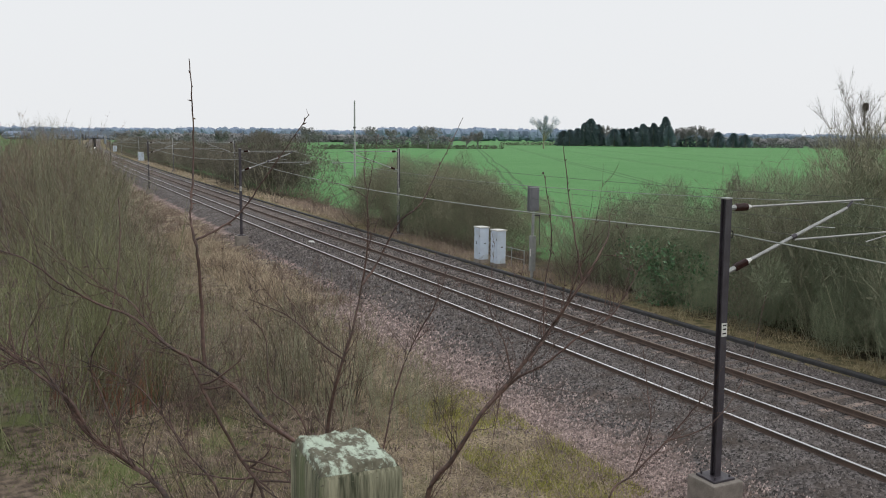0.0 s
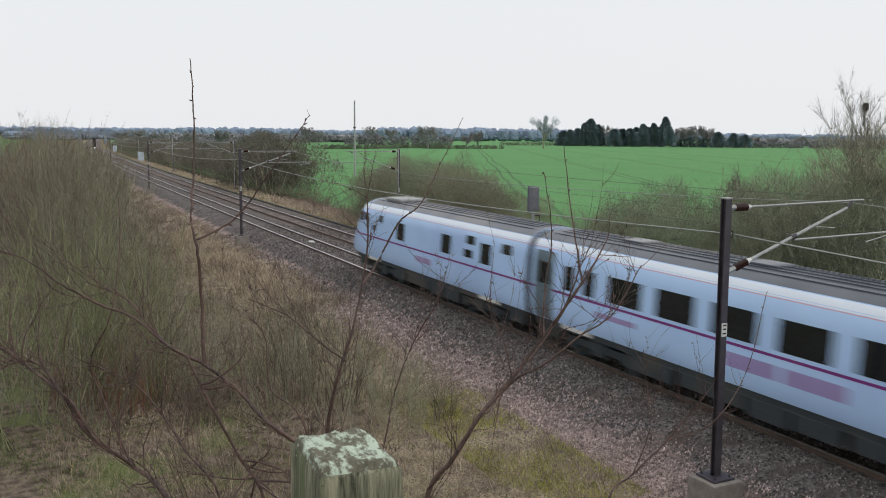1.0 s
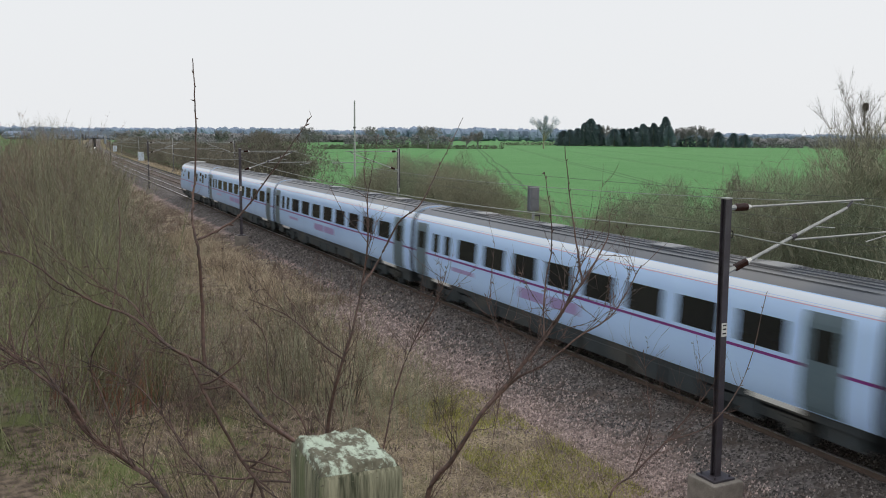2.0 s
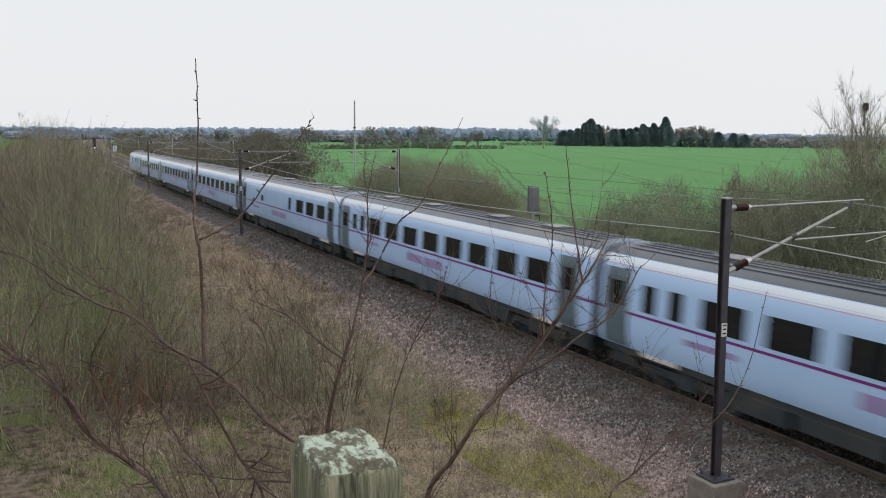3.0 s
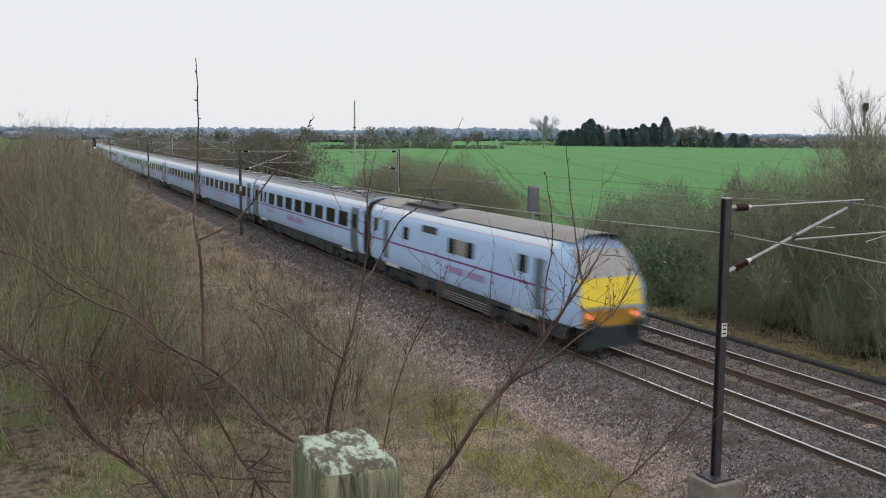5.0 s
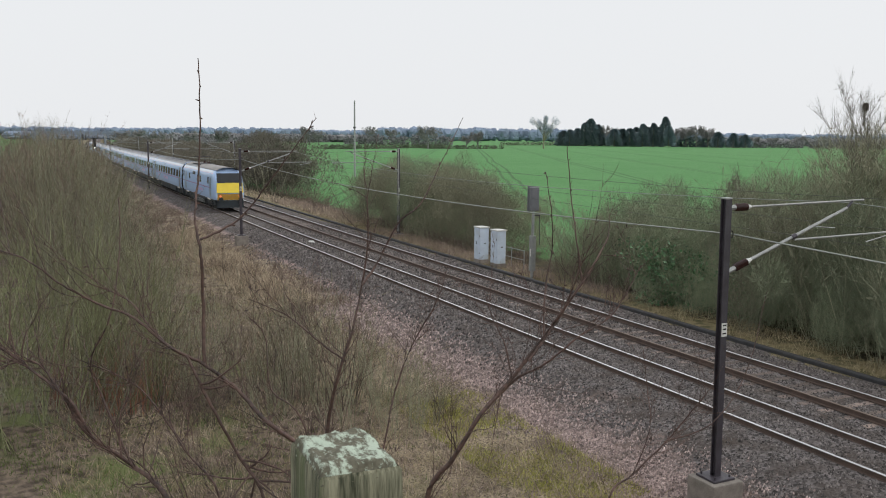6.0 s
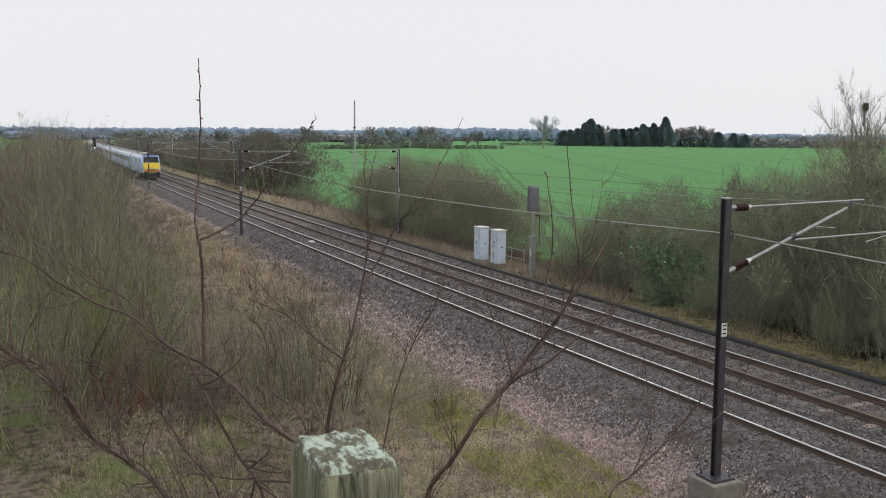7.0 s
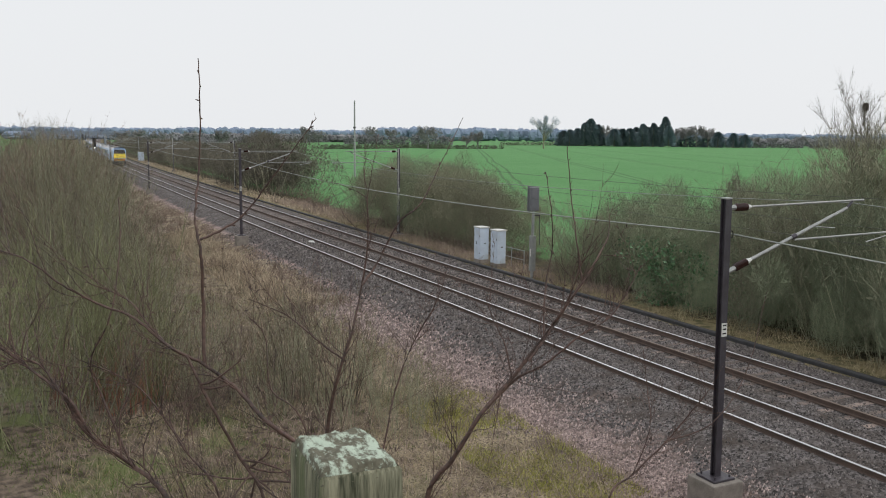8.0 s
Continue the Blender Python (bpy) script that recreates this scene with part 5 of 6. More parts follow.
def lineside():
    c = relay_cabinet(1.88)
    c.matrix_basis = on_line(5.45, 43.1, -0.2)
    copy_thing(c, on_line(5.55, 41.3, -0.2))
    for lat, y, q in ((5.9, 231.5, 1.2), (6.62, 231.5, 1.2), (6.0, 345.0, 1.15), (6.7, 345.0, 1.15)):
        copy_thing(c, on_line(lat, y, -0.3)).scale = (q, q, q)
    # signal seen from behind
    s = empty("railway_signal", on_line(5.05, 36.87, -0.2), "grey colour-light signal head on a slim post seen from behind", "railway signal")
    part("post", rod(bmesh.new(), (0, 0, -0.3), (0, 0, 3.4), 0.075, seg=14), M["galvanised"], s)
    head = part("head", boxbm(-0.24, 0.24, -0.16, 0.1, 3.37, 4.55, 0.03), M["signal"], s, "mid grey signal housing")
    part("backboard", boxbm(-0.29, 0.29, 0.1, 0.125, 3.32, 4.6, 0.01), M["signal"], head)
    part("rear_door", boxbm(-0.19, 0.19, -0.175, -0.161, 3.45, 4.46, 0.01), M["signal"], head)
    for z in (3.7, 4.2):
        part("hood", rod(bmesh.new(), (0, 0.12, z), (0, 0.4, z), 0.12, 0.12, 14), M["black"], head)
    part("bracket", boxbm(-0.05, 0.38, -0.05, 0.05, 3.1, 3.16), M["steel"], s)
    part("bracket_leg", rod(bmesh.new(), (0.36, 0, 3.1), (0.42, 0, 1.6), 0.018), M["steel"], s)
    part("identity_plate", boxbm(-0.2, -0.09, -0.09, -0.07, 1.05, 1.45), M["white_sign"], s, "small white plate")
    part("location_case", boxbm(-0.13, 0.13, -0.12, 0.12, 0.3, 2.1, 0.02), M["galvanised"], s)
    # handrail
    for k in range(3):
        r = empty("hand_rail", on_line(6.3, 42.4 - 1.35 * k, -0.3), "thin galvanised handrail by the cabinets", "railing", "handrails by the cabinets")
        part("rail_post", rod(bmesh.new(), (0, 0, -0.2), (0, 0, 1.05), 0.025), M["galvanised"], r)
        for z in (0.5, 1.0):
            part("rail_bar", rod(bmesh.new(), (0, 0, z), (0, 1.33, z), 0.02), M["galvanised"], r)
    # tall thin pole out in the field
    p = empty("telegraph_pole", Matrix.Translation((63.4, 153.2, -1.0)), "tall slender grey pole standing in the field", "pole")
    part("shaft", rod(bmesh.new(), (0, 0, -0.5), (0, 0, 14.1), 0.20, 0.13, 10), M["galvanised"], p)
    part("fitting", boxbm(-0.2, 0.2, -0.2, 0.2, 9.0, 9.3, 0.02), M["steel"], p)
    # far signal with a lit lamp
    lamp = bpy.data.materials.new("signal_lamp")
    lamp.use_nodes = True
    lp = lamp.node_tree.nodes["Principled BSDF"]
    lp.inputs["Emission Color"].default_value = (1, 0.97, 0.9, 1)
    lp.inputs["Emission Strength"].default_value = 5.0
    y = 240.0
    fs = empty("railway_signal", on_line(-4.2, y, 0), "distant black signal showing a white light", "railway signal")
    part("post", rod(bmesh.new(), (0, 0, -0.6), (0, 0, 3.0), 0.09), M["steel"], fs)
    h2 = part("head", boxbm(-0.4, 0.4, -0.1, 0.2, 2.6, 5.4, 0.03), M["black"], fs)
    part("lens", rod(bmesh.new(), (0, -0.11, 2.9), (0, -0.16, 2.9), 0.14, seg=14), lamp, h2, "lit white signal lens")
    # road bridge over the line, far off
    y = 600.0
    br = empty("road_bridge", on_line(0, y, 0), "grey concrete road bridge crossing the railway far off", "bridge")
    part("deck", boxbm(-34, 34, -4, 4, 5.0, 6.1, 0.05), M["bridge"], br)
    for k in (-4.1, 3.9):
        part("parapet", boxbm(-34, 34, k, k + 0.25, 6.1, 7.3, 0.03), M["bridge"], br)
    for k in (-7.5, 7.5):
        part("pier", boxbm(k - 0.6, k + 0.6, -3.8, 3.8, -1.0, 5.0, 0.05), M["bridge"], br)
    for k in (-1, 1):
        part("abutment", boxbm(min(k * 22, k * 34), max(k * 22, k * 34), -4.5, 4.5, -1.5, 5.0, 0.05), M["bridge"], br)
    # cable trough
    t = sweep("cable_trough", [(-0.12, -0.55), (0.12, -0.55), (0.12, -0.29), (0.09, -0.26), (-0.09, -0.26), (-0.12, -0.29)], -60, 400, 3, 4.85, M["trough"])
    tagged(t, "dark raised cable trough along the ballast edge", "cable trough", kind="structure")
    b = empty("ballast_bag", on_line(-1.2, 54.6, -0.12), "crumpled white bag lying between the rails", "litter")
    bm = bmesh.new()
    bmesh.ops.create_icosphere(bm, subdivisions=2, radius=0.2)
    for v in bm.verts:
        v.co *= 1 + 0.35 * noise.noise(v.co * 6)
        v.co.z *= 0.45
        v.co.y *= 1.7
    part("bag", bm, M["white_sign"], b)


lineside()


# ---- foreground: fence post and saplings ----
def lichen_material():
    m = mat("lichened_end_grain", (0.15, 0.14, 0.10), (0.09, 0.085, 0.06), 0.95, 0, 30, 160, 0.6, 0.004)
    n, l = m.node_tree.nodes, m.node_tree.links
    p = n["Principled BSDF"]
    old = p.inputs["Base Color"].links[0].from_socket
    co = n.new("ShaderNodeTexCoord")
    mp = n.new("ShaderNodeMapping")
    mp.inputs["Scale"].default_value = (1, 0.6, 1)
    t = n.new("ShaderNodeTexNoise")
    t.inputs["Scale"].default_value, t.inputs["Detail"].default_value, t.inputs["Roughness"].default_value = 34, 9, 0.72
    r = n.new("ShaderNodeMapRange")
    r.inputs[1].default_value, r.inputs[2].default_value = 0.47, 0.56
    x = n.new("ShaderNodeMixRGB")
    x.inputs[2].default_value = (0.46, 0.54, 0.44, 1)
    l.new(co.outputs["Object"], mp.inputs["Vector"]), l.new(mp.outputs[0], t.inputs["Vector"])
    l.new(t.outputs[0], r.inputs[0]), l.new(r.outputs[0], x.inputs[0]), l.new(old, x.inputs[1]), l.new(x.outputs[0], p.inputs["Base Color"])
    return m


def fence_post():
    e = empty("fence_post", pose(0.480, 1.205, 6.43, 0, 0, -4), "weathered oak fence post crusted with pale green lichen", "fence post")
    bm = bmesh.new()
    hx, hy = 0.062, 0.082
    bmesh.ops.create_grid(bm, x_segments=22, y_segments=30, size=1)
    for v in bm.verts:
        ex, ey = abs(v.co.x), abs(v.co.y)
        x, y = v.co.x * hx, v.co.y * hy
        round_off = 0.010 * max(0, ex - 0.8) / 0.2 + 0.010 * max(0, ey - 0.85) / 0.15
        rim = ex > 0.99 or ey > 0.99
        v.co = (x * (0.995 if rim else 1), y * (0.995 if rim else 1), -0.024 if rim else -round_off + 0.006 * noise.noise((x * 30, y * 30, 2)) + 0.004 * noise.noise((x * 90, y * 60, 5)) )
    part("post_top", bm, lichen_material(), e, "rough top covered in pale lichen", smooth=True)
    secs = []
    per = 36
    for z in (-0.012, -0.017, -0.036, -0.08, -0.2, -0.5, -1.0, -1.9):
        ring = []
        for k in range(per * 4):
            side, f = divmod(k, per)
            u = -1 + 2 * f / per
            x, y = ((u, -1), (1, u), (-u, 1), (-1, -u))[side]
            wide = 0.965 if z > -0.015 else 1.0 if z > -0.03 else 1.012
            px, py = x * hx * wide, y * hy * wide
            groove = 1 - 0.035 * max(0, noise.noise((px * 110, py * 110, z * 1.5))) - 0.02 * max(0, noise.noise((px * 40, py * 40, 3)))
            ring.append((px * groove, py * groove, z))
        secs.append(ring)
    loft("shaft", secs[::-1], M["post"], e, "grooved green-stained timber", cap=False)
    return e


def branch_path(points, k=7, wobble=0.006, seed=1):
    """A smooth wandering path through a few points."""
    rng = np.random.default_rng(seed)
    pts = np.array(points)
    out = []
    n = len(pts)
    for i in range(n - 1):
        p0, p1, p2, p3 = pts[max(i - 1, 0)], pts[i], pts[i + 1], pts[min(i + 2, n - 1)]
        for t in np.linspace(0, 1, k, endpoint=False):
            out.append(0.5 * (2 * p1 + (p2 - p0) * t + (2 * p0 - 5 * p1 + 4 * p2 - p3) * t * t + (3 * p1 - p0 - 3 * p2 + p3) * t ** 3))
    out.append(pts[-1])
    out = np.array(out)
    return out + rng.normal(scale=wobble * 0.12, size=out.shape)


def add_branch(e, points, r0, r1, seed, shoots=8, shoot=0.2, name="branch", origin=None):
    """One tapered branch with buds and small side shoots of its own."""
    rng = np.random.default_rng(seed)
    path = branch_path(points, seed=seed)
    if origin is not None:
        path = path - np.array(origin)
    k = len(path)
    rad = np.linspace(r0, r1, k) * (1 + 0.06 * rng.normal(size=k).clip(-1, 1))
    v, f = tubes(path[None], rad[None], 7)
    V, F = [v], [tuple(q) for q in f]
    off = len(v)
    s, d = pick(rng, path[None], shoots, 0.1)
    dd = d * 0.8 + rng.normal(scale=0.5, size=(shoots, 3)) + np.array([0, 0, 0.22])
    G = grow(rng, s, dd, shoot * rng.uniform(0.4, 1.5, shoots), 6, 0.16, 0.08)
    v, f = tubes(G, np.linspace(1, 0.35, 6)[None] * np.full((shoots, 1), r1 * 0.75), 4)
    V.append(v)
    F += [tuple(q) for q in f + off]
    off += len(v)
    if shoots >= 4:
        m = shoots * 3
        s, d = pick(rng, G, m, 0.15)
        H = grow(rng, s, d * 0.8 + rng.normal(scale=0.5, size=(m, 3)) + np.array([0, 0, 0.3]), shoot * rng.uniform(0.15, 0.5, m), 4, 0.18, 0.08)
        v, f = tubes(H, np.linspace(1, 0.4, 4)[None] * np.full((m, 1), min(r1 * 0.5, 0.0009)), 3)
        V.append(v)
        F += [tuple(q) for q in f + off]
        off += len(v)
    nb = int(k * 0.8)
    s, d = pick(rng, np.stack([path[:-1], path[1:]], axis=1) if shoots < 4 else G, nb, 0.2)
    d = d + rng.normal(scale=0.7, size=d.shape)
    d /= np.linalg.norm(d, axis=1, keepdims=True)
    Bp = np.stack([s, s + d * 0.006, s + d * 0.012], axis=1)
    v, f = tubes(Bp, np.tile(np.array([[0.0010, 0.0018, 0.0004]]), (nb, 1)), 4)
    V.append(v)
    F += [tuple(q) for q in f + off]
    return pydata(name, np.concatenate(V), F, M["near_bark"], e, smooth=True)


def sapling(label, branches):
    e = empty("bare_sapling", Matrix.Translation(branches[0][0][0]), label, "sapling", "leafless saplings before the fence")
    o = branches[0][0][0]
    for i, (pts, r0, r1, shoots) in enumerate(branches):
        add_branch(e, pts, r0 * 0.92, r1 * 0.9, int(o[0] * 1000) + i, int(shoots * 2.7) if shoots > 2 else shoots, origin=o)
    return e


fence_post()
SAP = "leafless red-brown sapling branch with small buds"
sap_a = sapling(SAP, [
    ([(1.09, 2.30, 4.0), (1.13, 2.26, 5.3), (1.152, 2.233, 5.810), (1.207, 2.179, 5.951), (1.277, 2.138, 6.090), (1.387, 2.144, 6.185), (1.479, 2.122, 6.301), (1.532, 2.058, 6.427), (1.597, 2.041, 6.526), (1.672, 2.066, 6.612)], 0.011, 0.0022, 14),
    ([(1.287, 2.155, 6.084), (1.405, 2.151, 6.178), (1.469, 2.090, 6.232), (1.535, 2.030, 6.315), (1.658, 2.018, 6.382), (1.753, 2.012, 6.520)], 0.005, 0.0016, 9),
    ([(1.409, 2.089, 6.248), (1.512, 2.098, 6.354), (1.548, 2.102, 6.401), (1.560, 2.059, 6.509), (1.586, 2.051, 6.575)], 0.004, 0.0016, 7),
    ([(1.366, 2.112, 6.196), (1.357, 2.138, 6.293), (1.351, 2.204, 6.366), (1.327, 2.206, 6.436)], 0.0028, 0.0012, 4)])
sap_b = sapling(SAP, [
    ([(0.90, 2.02, 4.1), (0.87, 2.02, 5.6), (0.80, 2.02, 5.98), (0.74, 2.022, 6.075), (0.677, 2.027, 6.142), (0.613, 2.062, 6.195), (0.566, 2.142, 6.259), (0.493, 2.186, 6.323), (0.413, 2.192, 6.374), (0.345, 2.255, 6.439), (0.276, 2.335, 6.466), (0.189, 2.363, 6.519), (0.116, 2.379, 6.583), (0.044, 2.457, 6.608)], 0.0085, 0.0018, 16),
    ([(0.449, 2.174, 6.352), (0.499, 2.134, 6.226), (0.564, 2.123, 6.088), (0.608, 2.066, 5.982), (0.66, 2.03, 5.6)], 0.0038, 0.005, 6),
    ([(0.413, 2.196, 6.373), (0.370, 2.233, 6.427), (0.333, 2.305, 6.482), (0.240, 2.344, 6.526)], 0.0036, 0.0014, 7),
    ([(0.556, 2.131, 6.266), (0.507, 2.128, 6.302), (0.458, 2.188, 6.302)], 0.0028, 0.0012, 4)])
sap_c = sapling(SAP, [
    ([(0.56, 2.25, 4.1), (0.52, 2.3, 5.6), (0.431, 2.360, 5.903), (0.350, 2.458, 5.992), (0.259, 2.487, 6.073), (0.207, 2.497, 6.178), (0.128, 2.590, 6.246), (0.035, 2.674, 6.319)], 0.010, 0.0032, 18),
    ([(0.237, 2.478, 6.103), (0.189, 2.523, 6.192), (0.128, 2.615, 6.271), (0.031, 2.646, 6.251)], 0.0045, 0.002, 10),
    ([(0.321, 2.422, 6.031), (0.323, 2.443, 6.132), (0.358, 2.481, 6.196), (0.348, 2.479, 6.278)], 0.003, 0.0014, 7),
    ([(0.345, 2.421, 6.005), (0.288, 2.519, 6.180), (0.263, 2.515, 6.279), (0.313, 2.474, 6.408), (0.350, 2.520, 6.585), (0.358, 2.559, 6.721)], 0.0036, 0.0014, 2),
    ([(0.52, 2.3, 5.6), (0.550, 2.281, 5.910), (0.478, 2.347, 6.043), (0.385, 2.467, 6.197), (0.250, 2.532, 6.277)], 0.0042, 0.0018, 12)])
sap_d = sapling(SAP, [
    ([(0.98, 2.62, 3.8), (0.99, 2.63, 5.2), (0.998, 2.631, 5.686), (1.003, 2.664, 5.928), (1.027, 2.621, 6.129), (1.075, 2.629, 6.254), (1.130, 2.675, 6.393), (1.146, 2.660, 6.546), (1.137, 2.641, 6.706)], 0.010, 0.002, 16),
    ([(1.116, 2.637, 6.409), (1.182, 2.662, 6.477), (1.236, 2.614, 6.612), (1.289, 2.555, 6.680), (1.382, 2.575, 6.826), (1.459, 2.582, 6.960)], 0.0044, 0.0008, 1),
    ([(1.050, 2.617, 6.165), (0.979, 2.673, 6.226), (0.909, 2.778, 6.297), (0.791, 2.827, 6.356)], 0.0038, 0.0015, 8),
    ([(1.05, 2.56, 5.3), (1.143, 2.519, 5.894), (1.205, 2.566, 6.063), (1.278, 2.568, 6.227), (1.318, 2.505, 6.350), (1.356, 2.499, 6.460)], 0.004, 0.0014, 10),
    ([(0.99, 2.63, 5.4), (0.921, 2.654, 5.944), (0.832, 2.728, 6.069), (0.839, 2.805, 6.222), (0.788, 2.821, 6.300)], 0.0035, 0.0014, 9)])
sap_g = sapling(SAP, [
    ([(1.9, 2.45, 3.9), (1.96, 2.45, 5.1), (2.019, 2.452, 5.555), (2.142, 2.460, 5.640), (2.274, 2.427, 5.761), (2.353, 2.343, 5.929), (2.381, 2.331, 5.971)], 0.006, 0.0018, 12),
    ([(2.230, 2.381, 5.783), (2.387, 2.315, 5.845), (2.553, 2.317, 6.018), (2.618, 2.300, 6.321)], 0.0032, 0.0013, 2),
    ([(2.113, 2.426, 5.657), (2.182, 2.422, 5.822), (2.221, 2.486, 5.951), (2.198, 2.494, 6.105)], 0.003, 0.0013, 7)])

# long whips that bend slowly in the wind; each turns about its foot
WHIP_B = (0.495, 2.188, 6.325)
whip_b = new("whip")
whip_b.parent = sap_b
add_branch(whip_b, [WHIP_B, (0.497, 2.208, 6.470), (0.486, 2.188, 6.603), (0.478, 2.216, 6.688), (0.498, 2.266, 6.809), (0.500, 2.263, 6.950), (0.492, 2.250, 7.082)], 0.0052, 0.0011, 51, 2, 0.03, "whip_stem", WHIP_B)
add_branch(whip_b, [(0.485, 2.190, 6.638), (0.560, 2.196, 6.672), (0.606, 2.191, 6.714), (0.673, 2.128, 6.833), (0.749, 2.102, 6.948)], 0.0032, 0.0009, 52, 2, 0.03, "whip_shoot", WHIP_B)
WHIP_E, WHIP_F = (1.451, 2.076, 6.313), (1.563, 2.047, 6.477)
whip_e = new("whip")
whip_e.parent = sap_a
add_branch(whip_e, [WHIP_E, (1.484, 2.125, 6.437), (1.517, 2.143, 6.568), (1.492, 2.121, 6.689), (1.481, 2.140, 6.797)], 0.0026, 0.001, 53, 1, 0.03, "whip_stem", WHIP_E)
whip_f = new("whip")
whip_f.parent = sap_a
add_branch(whip_f, [WHIP_F, (1.556, 2.078, 6.607), (1.572, 2.139, 6.736), (1.555, 2.147, 6.870)], 0.003, 0.001, 54, 1, 0.03, "whip_stem", WHIP_F)


def sway(foot, owner, degrees):
    axis = Vector((AIM.x, AIM.y, 0)).normalized()
    at = Vector(foot) - owner.matrix_basis.translation
    return Matrix.Translation(at) @ Matrix.Rotation(radians(degrees), 4, axis)


# ---- ground cover: stones and grass ----
def stones(n, la, lb, material, label, seed, reach=58):
    rng = np.random.default_rng(seed)
    y = 7 + reach * rng.uniform(0, 1, n) ** 1.6
    lat = rng.uniform(la, lb, n) + rng.normal(scale=0.35, size=n)
    keep = (np.abs(np.abs(lat - NEAR) - 0.75) > 0.12) & (np.abs(np.abs(lat - FAR) - 0.75) > 0.12) & (lat < 4.65)
    y, lat = y[keep], lat[keep]
    n = len(y)
    z = np.array([ground_z(float(a), float(b)) for a, b in zip(lat, y)])
    x = np.array([mid_x(float(b)) for b in y]) + lat
    c = np.stack([x, y, z + 0.008], axis=1)
    base = np.array([(1, 0, -0.6), (-0.5, 0.87, -0.6), (-0.5, -0.87, -0.6), (0.25, 0.1, 0.75), (-0.35, 0.25, 0.6)])
    s = rng.uniform(0.026, 0.062, (n, 1, 1)) * np.clip(y / 22, 0.8, 1.5)[:, None, None]
    a = rng.uniform(0, math.tau, n)
    ca, sa = np.cos(a), np.sin(a)
    v = base[None] * s * rng.uniform(0.6, 1.4, (n, 5, 1))
    vx = v[..., 0] * ca[:, None] - v[..., 1] * sa[:, None]
    vy = v[..., 0] * sa[:, None] + v[..., 1] * ca[:, None]
    v = np.stack([vx, vy, v[..., 2]], axis=-1) + c[:, None, :]
    tri = np.array([(0, 1, 3), (1, 4, 3), (1, 2, 4), (2, 0, 3), (2, 3, 4)])
    f = (np.arange(n)[:, None, None] * 5 + tri[None]).reshape(-1, 3)
    tagged(pydata("ballast", v.reshape(-1, 3), f, material), label, "ballast", kind="stuff")


def grass(name, n, la, lb, ya, yb, length, width, material, label, seed, power=1.3, lean=0.6):
    rng = np.random.default_rng(seed)
    y = ya + (yb - ya) * rng.uniform(0, 1, n) ** power
    lat = rng.uniform(la, lb, n)
    keep = np.array([noise.noise((float(a) * 0.5, float(b) * 0.5, seed)) + rng.uniform(-0.35, 0.35) > -0.1 for a, b in zip(lat, y)])
    y, lat = y[keep], lat[keep]
    z = np.array([ground_z(float(a), float(b)) for a, b in zip(lat, y)])
    x = np.array([mid_x(float(b)) for b in y]) + lat
    d = rng.normal(scale=lean, size=(len(y), 3)) + np.array([0, 0, 1.0])
    d[:, 2] = np.abs(d[:, 2])
    d = d / np.linalg.norm(d, axis=1, keepdims=True) * (length * rng.uniform(0.4, 1.4, len(y)))[:, None]
    v, f = blades(np.stack([x, y, z - 0.02], axis=1), d, width * rng.uniform(0.6, 1.4, len(y)), rng)
    tagged(pydata(name, v, f, material), label, "grass", kind="stuff")


M["green_grass"] = mat("winter_green_grass", (0.13, 0.17, 0.045), (0.09, 0.115, 0.035), 0.85, 0, 1, 8, 0.0, island=0.4)
M["moss"] = mat("mossy_turf", (0.47, 0.45, 0.13), (0.29, 0.29, 0.085), 0.85, 0, 1, 8, 0.0, island=0.4)
M["bleached"] = mat("bleached_stems", (0.58, 0.48, 0.37), (0.38, 0.30, 0.225), 0.85, 0, 1, 8, 0.0, island=0.4)
M["weed"] = mat("brown_weeds", (0.29, 0.215, 0.175), (0.15, 0.11, 0.09), 0.85, 0, 1, 8, 0.0, island=0.4)
M["dead_stalk"] = mat("dead_bramble", (0.42, 0.33, 0.275), (0.22, 0.165, 0.135), 0.85, 0, 1, 8, 0.0, island=0.4)
stones(46000, -4.9, 4.6, M["ballast_stone"], "loose broken dark grey ballast stones", 41)
stones(18000, -6.5, -4.4, M["pink_stone"], "loose pale pink ballast stones", 42, 30)
grass("dry_grass", 64000, -18, -6.0, 13, 62, 0.24, 0.009, M["straw"], "dry straw-coloured winter grass", 61)
grass("green_grass", 16000, -20, -6.6, 13, 45, 0.14, 0.010, M["green_grass"], "short mossy green grass", 62)
grass("green_grass", 22000, -21, -11, 13, 26, 0.16, 0.010, M["green_grass"], "short mossy green grass", 67, 1.0)
grass("dead_stalks", 30000, -18, -6.1, 13, 60, 0.5, 0.007, M["dead_stalk"], "tangled dead bramble and weed stalks", 63, lean=0.9)
grass("dead_stalks", 13000, -16, -6.2, 14, 36, 0.5, 0.006, M["bleached"], "bleached dead grass stems on the bank", 73, 1.1, lean=1.0)
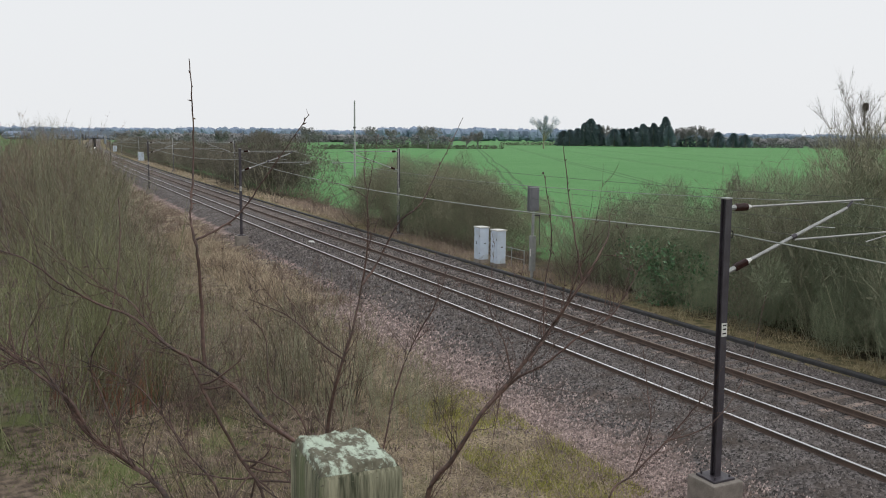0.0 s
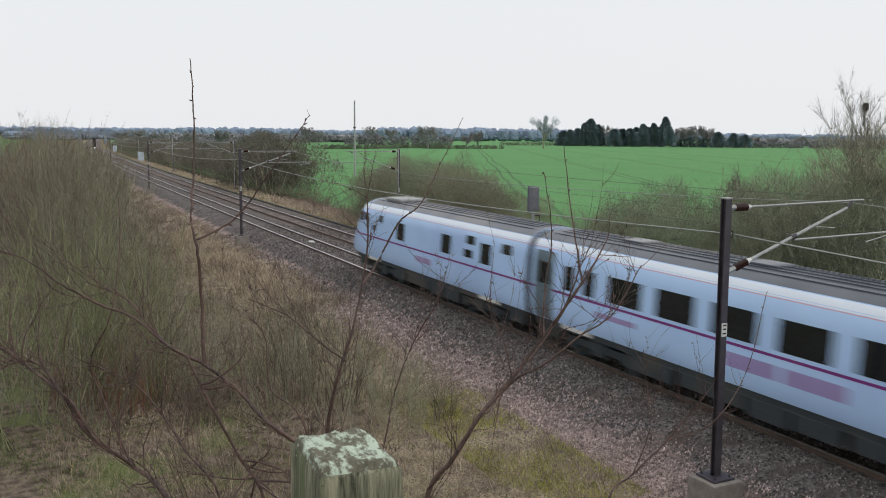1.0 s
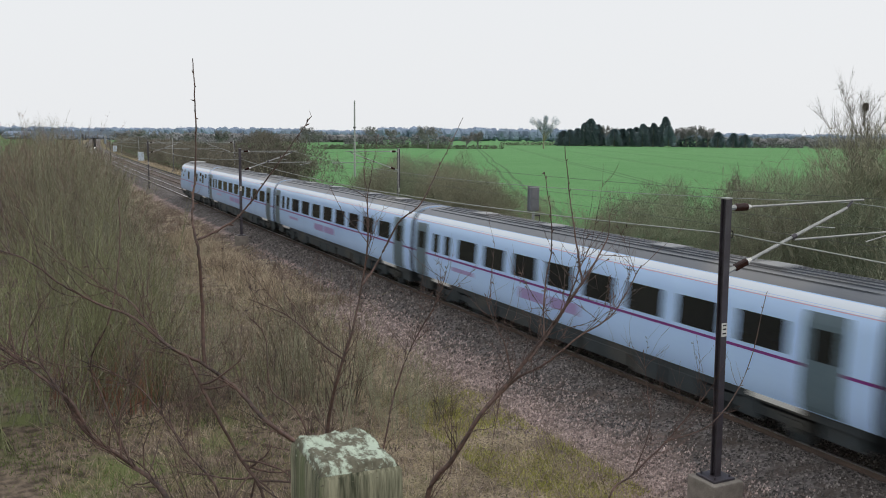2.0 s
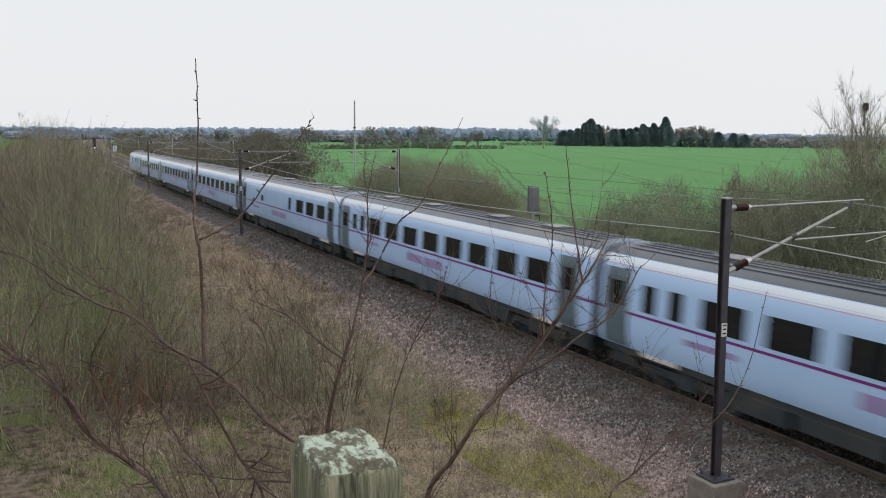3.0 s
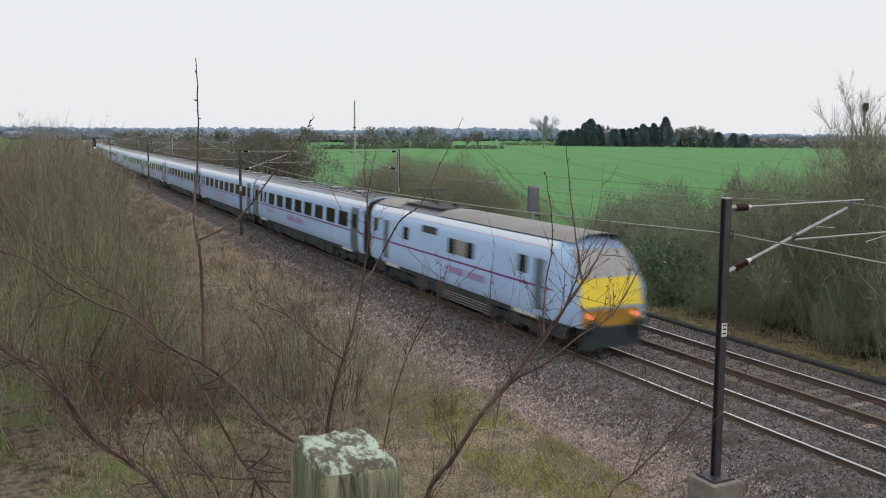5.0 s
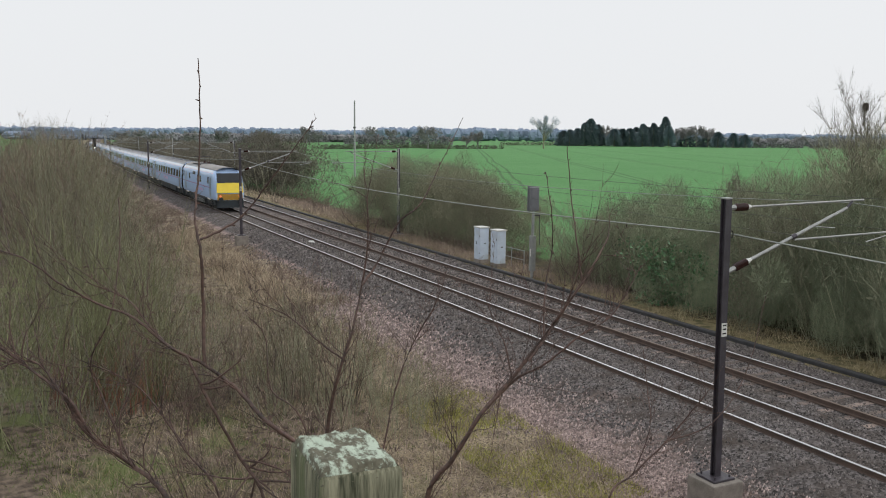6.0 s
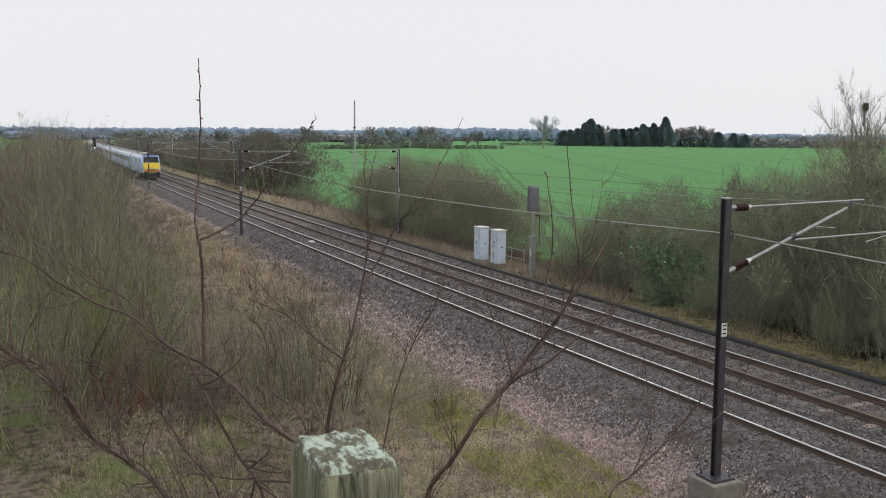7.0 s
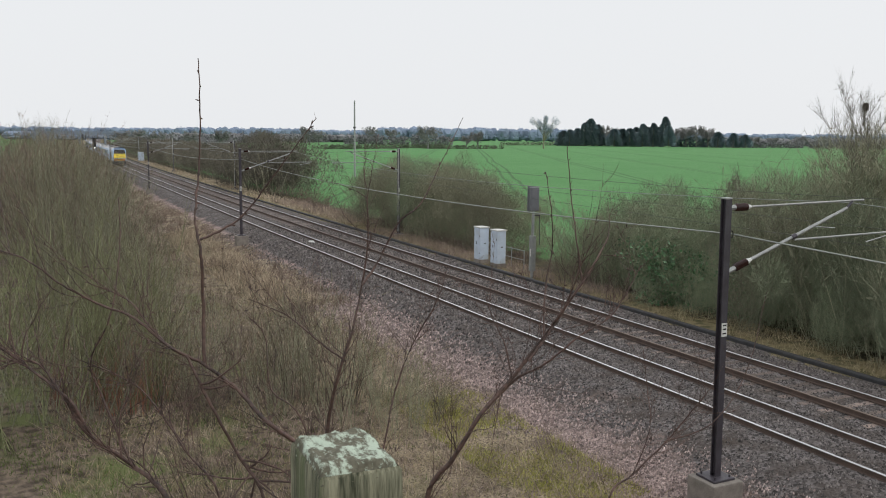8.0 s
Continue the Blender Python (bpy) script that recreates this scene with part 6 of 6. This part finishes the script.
grass("tall_dry_grass", 26000, -8.7, -6.3, 38, 70, 0.5, 0.016, M["pale_straw"], "tall pale dry grass bank beside the mast", 64, 1.0)
grass("dead_stalks", 15000, -8.0, -4.9, 36, 120, 0.4, 0.016, M["weed"], "low brown weeds creeping over the ballast shoulder", 72, 1.2, lean=0.8)
grass("mossy_grass", 26000, -8.6, -6.2, 14, 22.5, 0.13, 0.012, M["moss"], "yellow-green mossy turf at the ballast edge", 66, 1.0)
grass("tall_dry_grass", 9000, 5.2, 8.0, 66, 250, 0.55, 0.035, M["pale_straw"], "pale dry grass strip beyond the far track", 69, 1.4)
grass("tall_dry_grass", 7000, 5.6, 9.5, 66, 92, 0.6, 0.02, M["dead_stalk"], "pinkish dead weeds between two hedgerow bushes", 70, 1.0)
grass("tall_dry_grass", 9000, 5.2, 7.2, 30, 62, 0.45, 0.012, M["dead_stalk"], "pinkish dead weeds below the hedge", 71, 1.0)
grass("dry_grass", 26000, 5.1, 7.6, 10, 75, 0.3, 0.008, M["straw"], "dry straw-coloured grass along the far verge", 65)


# ---- sleepers, last ----
def sleepers():
    bm = bmesh.new()
    box(bm, -1.25, 1.25, -0.13, 0.13, -0.33, -0.165)
    for v in bm.verts:
        if v.co.z > -0.2:
            v.co.y *= 0.85
            v.co.x *= 0.985
    me = bpy.data.meshes.new("sleeper")
    bm.to_mesh(me)
    bm.free()
    me.materials.append(M["sleeper"])
    for t, lat in ((near_track, NEAR), (far_track, FAR)):
        rest_v, rest_f = [], []
        src = np.array([v.co for v in me.vertices])
        dip = -0.018 if lat < 0 else -0.006
        for k in range(420):
            y = 2.0 + 0.68 * k
            if k < 150:
                o = new("sleeper", me)
                o.matrix_basis = on_line(lat, y, dip)
                o.parent = t
            else:
                m = np.array(on_line(lat, y, dip))
                rest_f += [tuple(i + len(rest_v) * 1 for i in p.vertices) for p in me.polygons]
                rest_v += [tuple(q) for q in src @ m[:3, :3].T + m[:3, 3]]
        tagged(pydata("far_sleepers", rest_v, rest_f, M["sleeper"], t), kind="stuff")


sleepers()


motions()
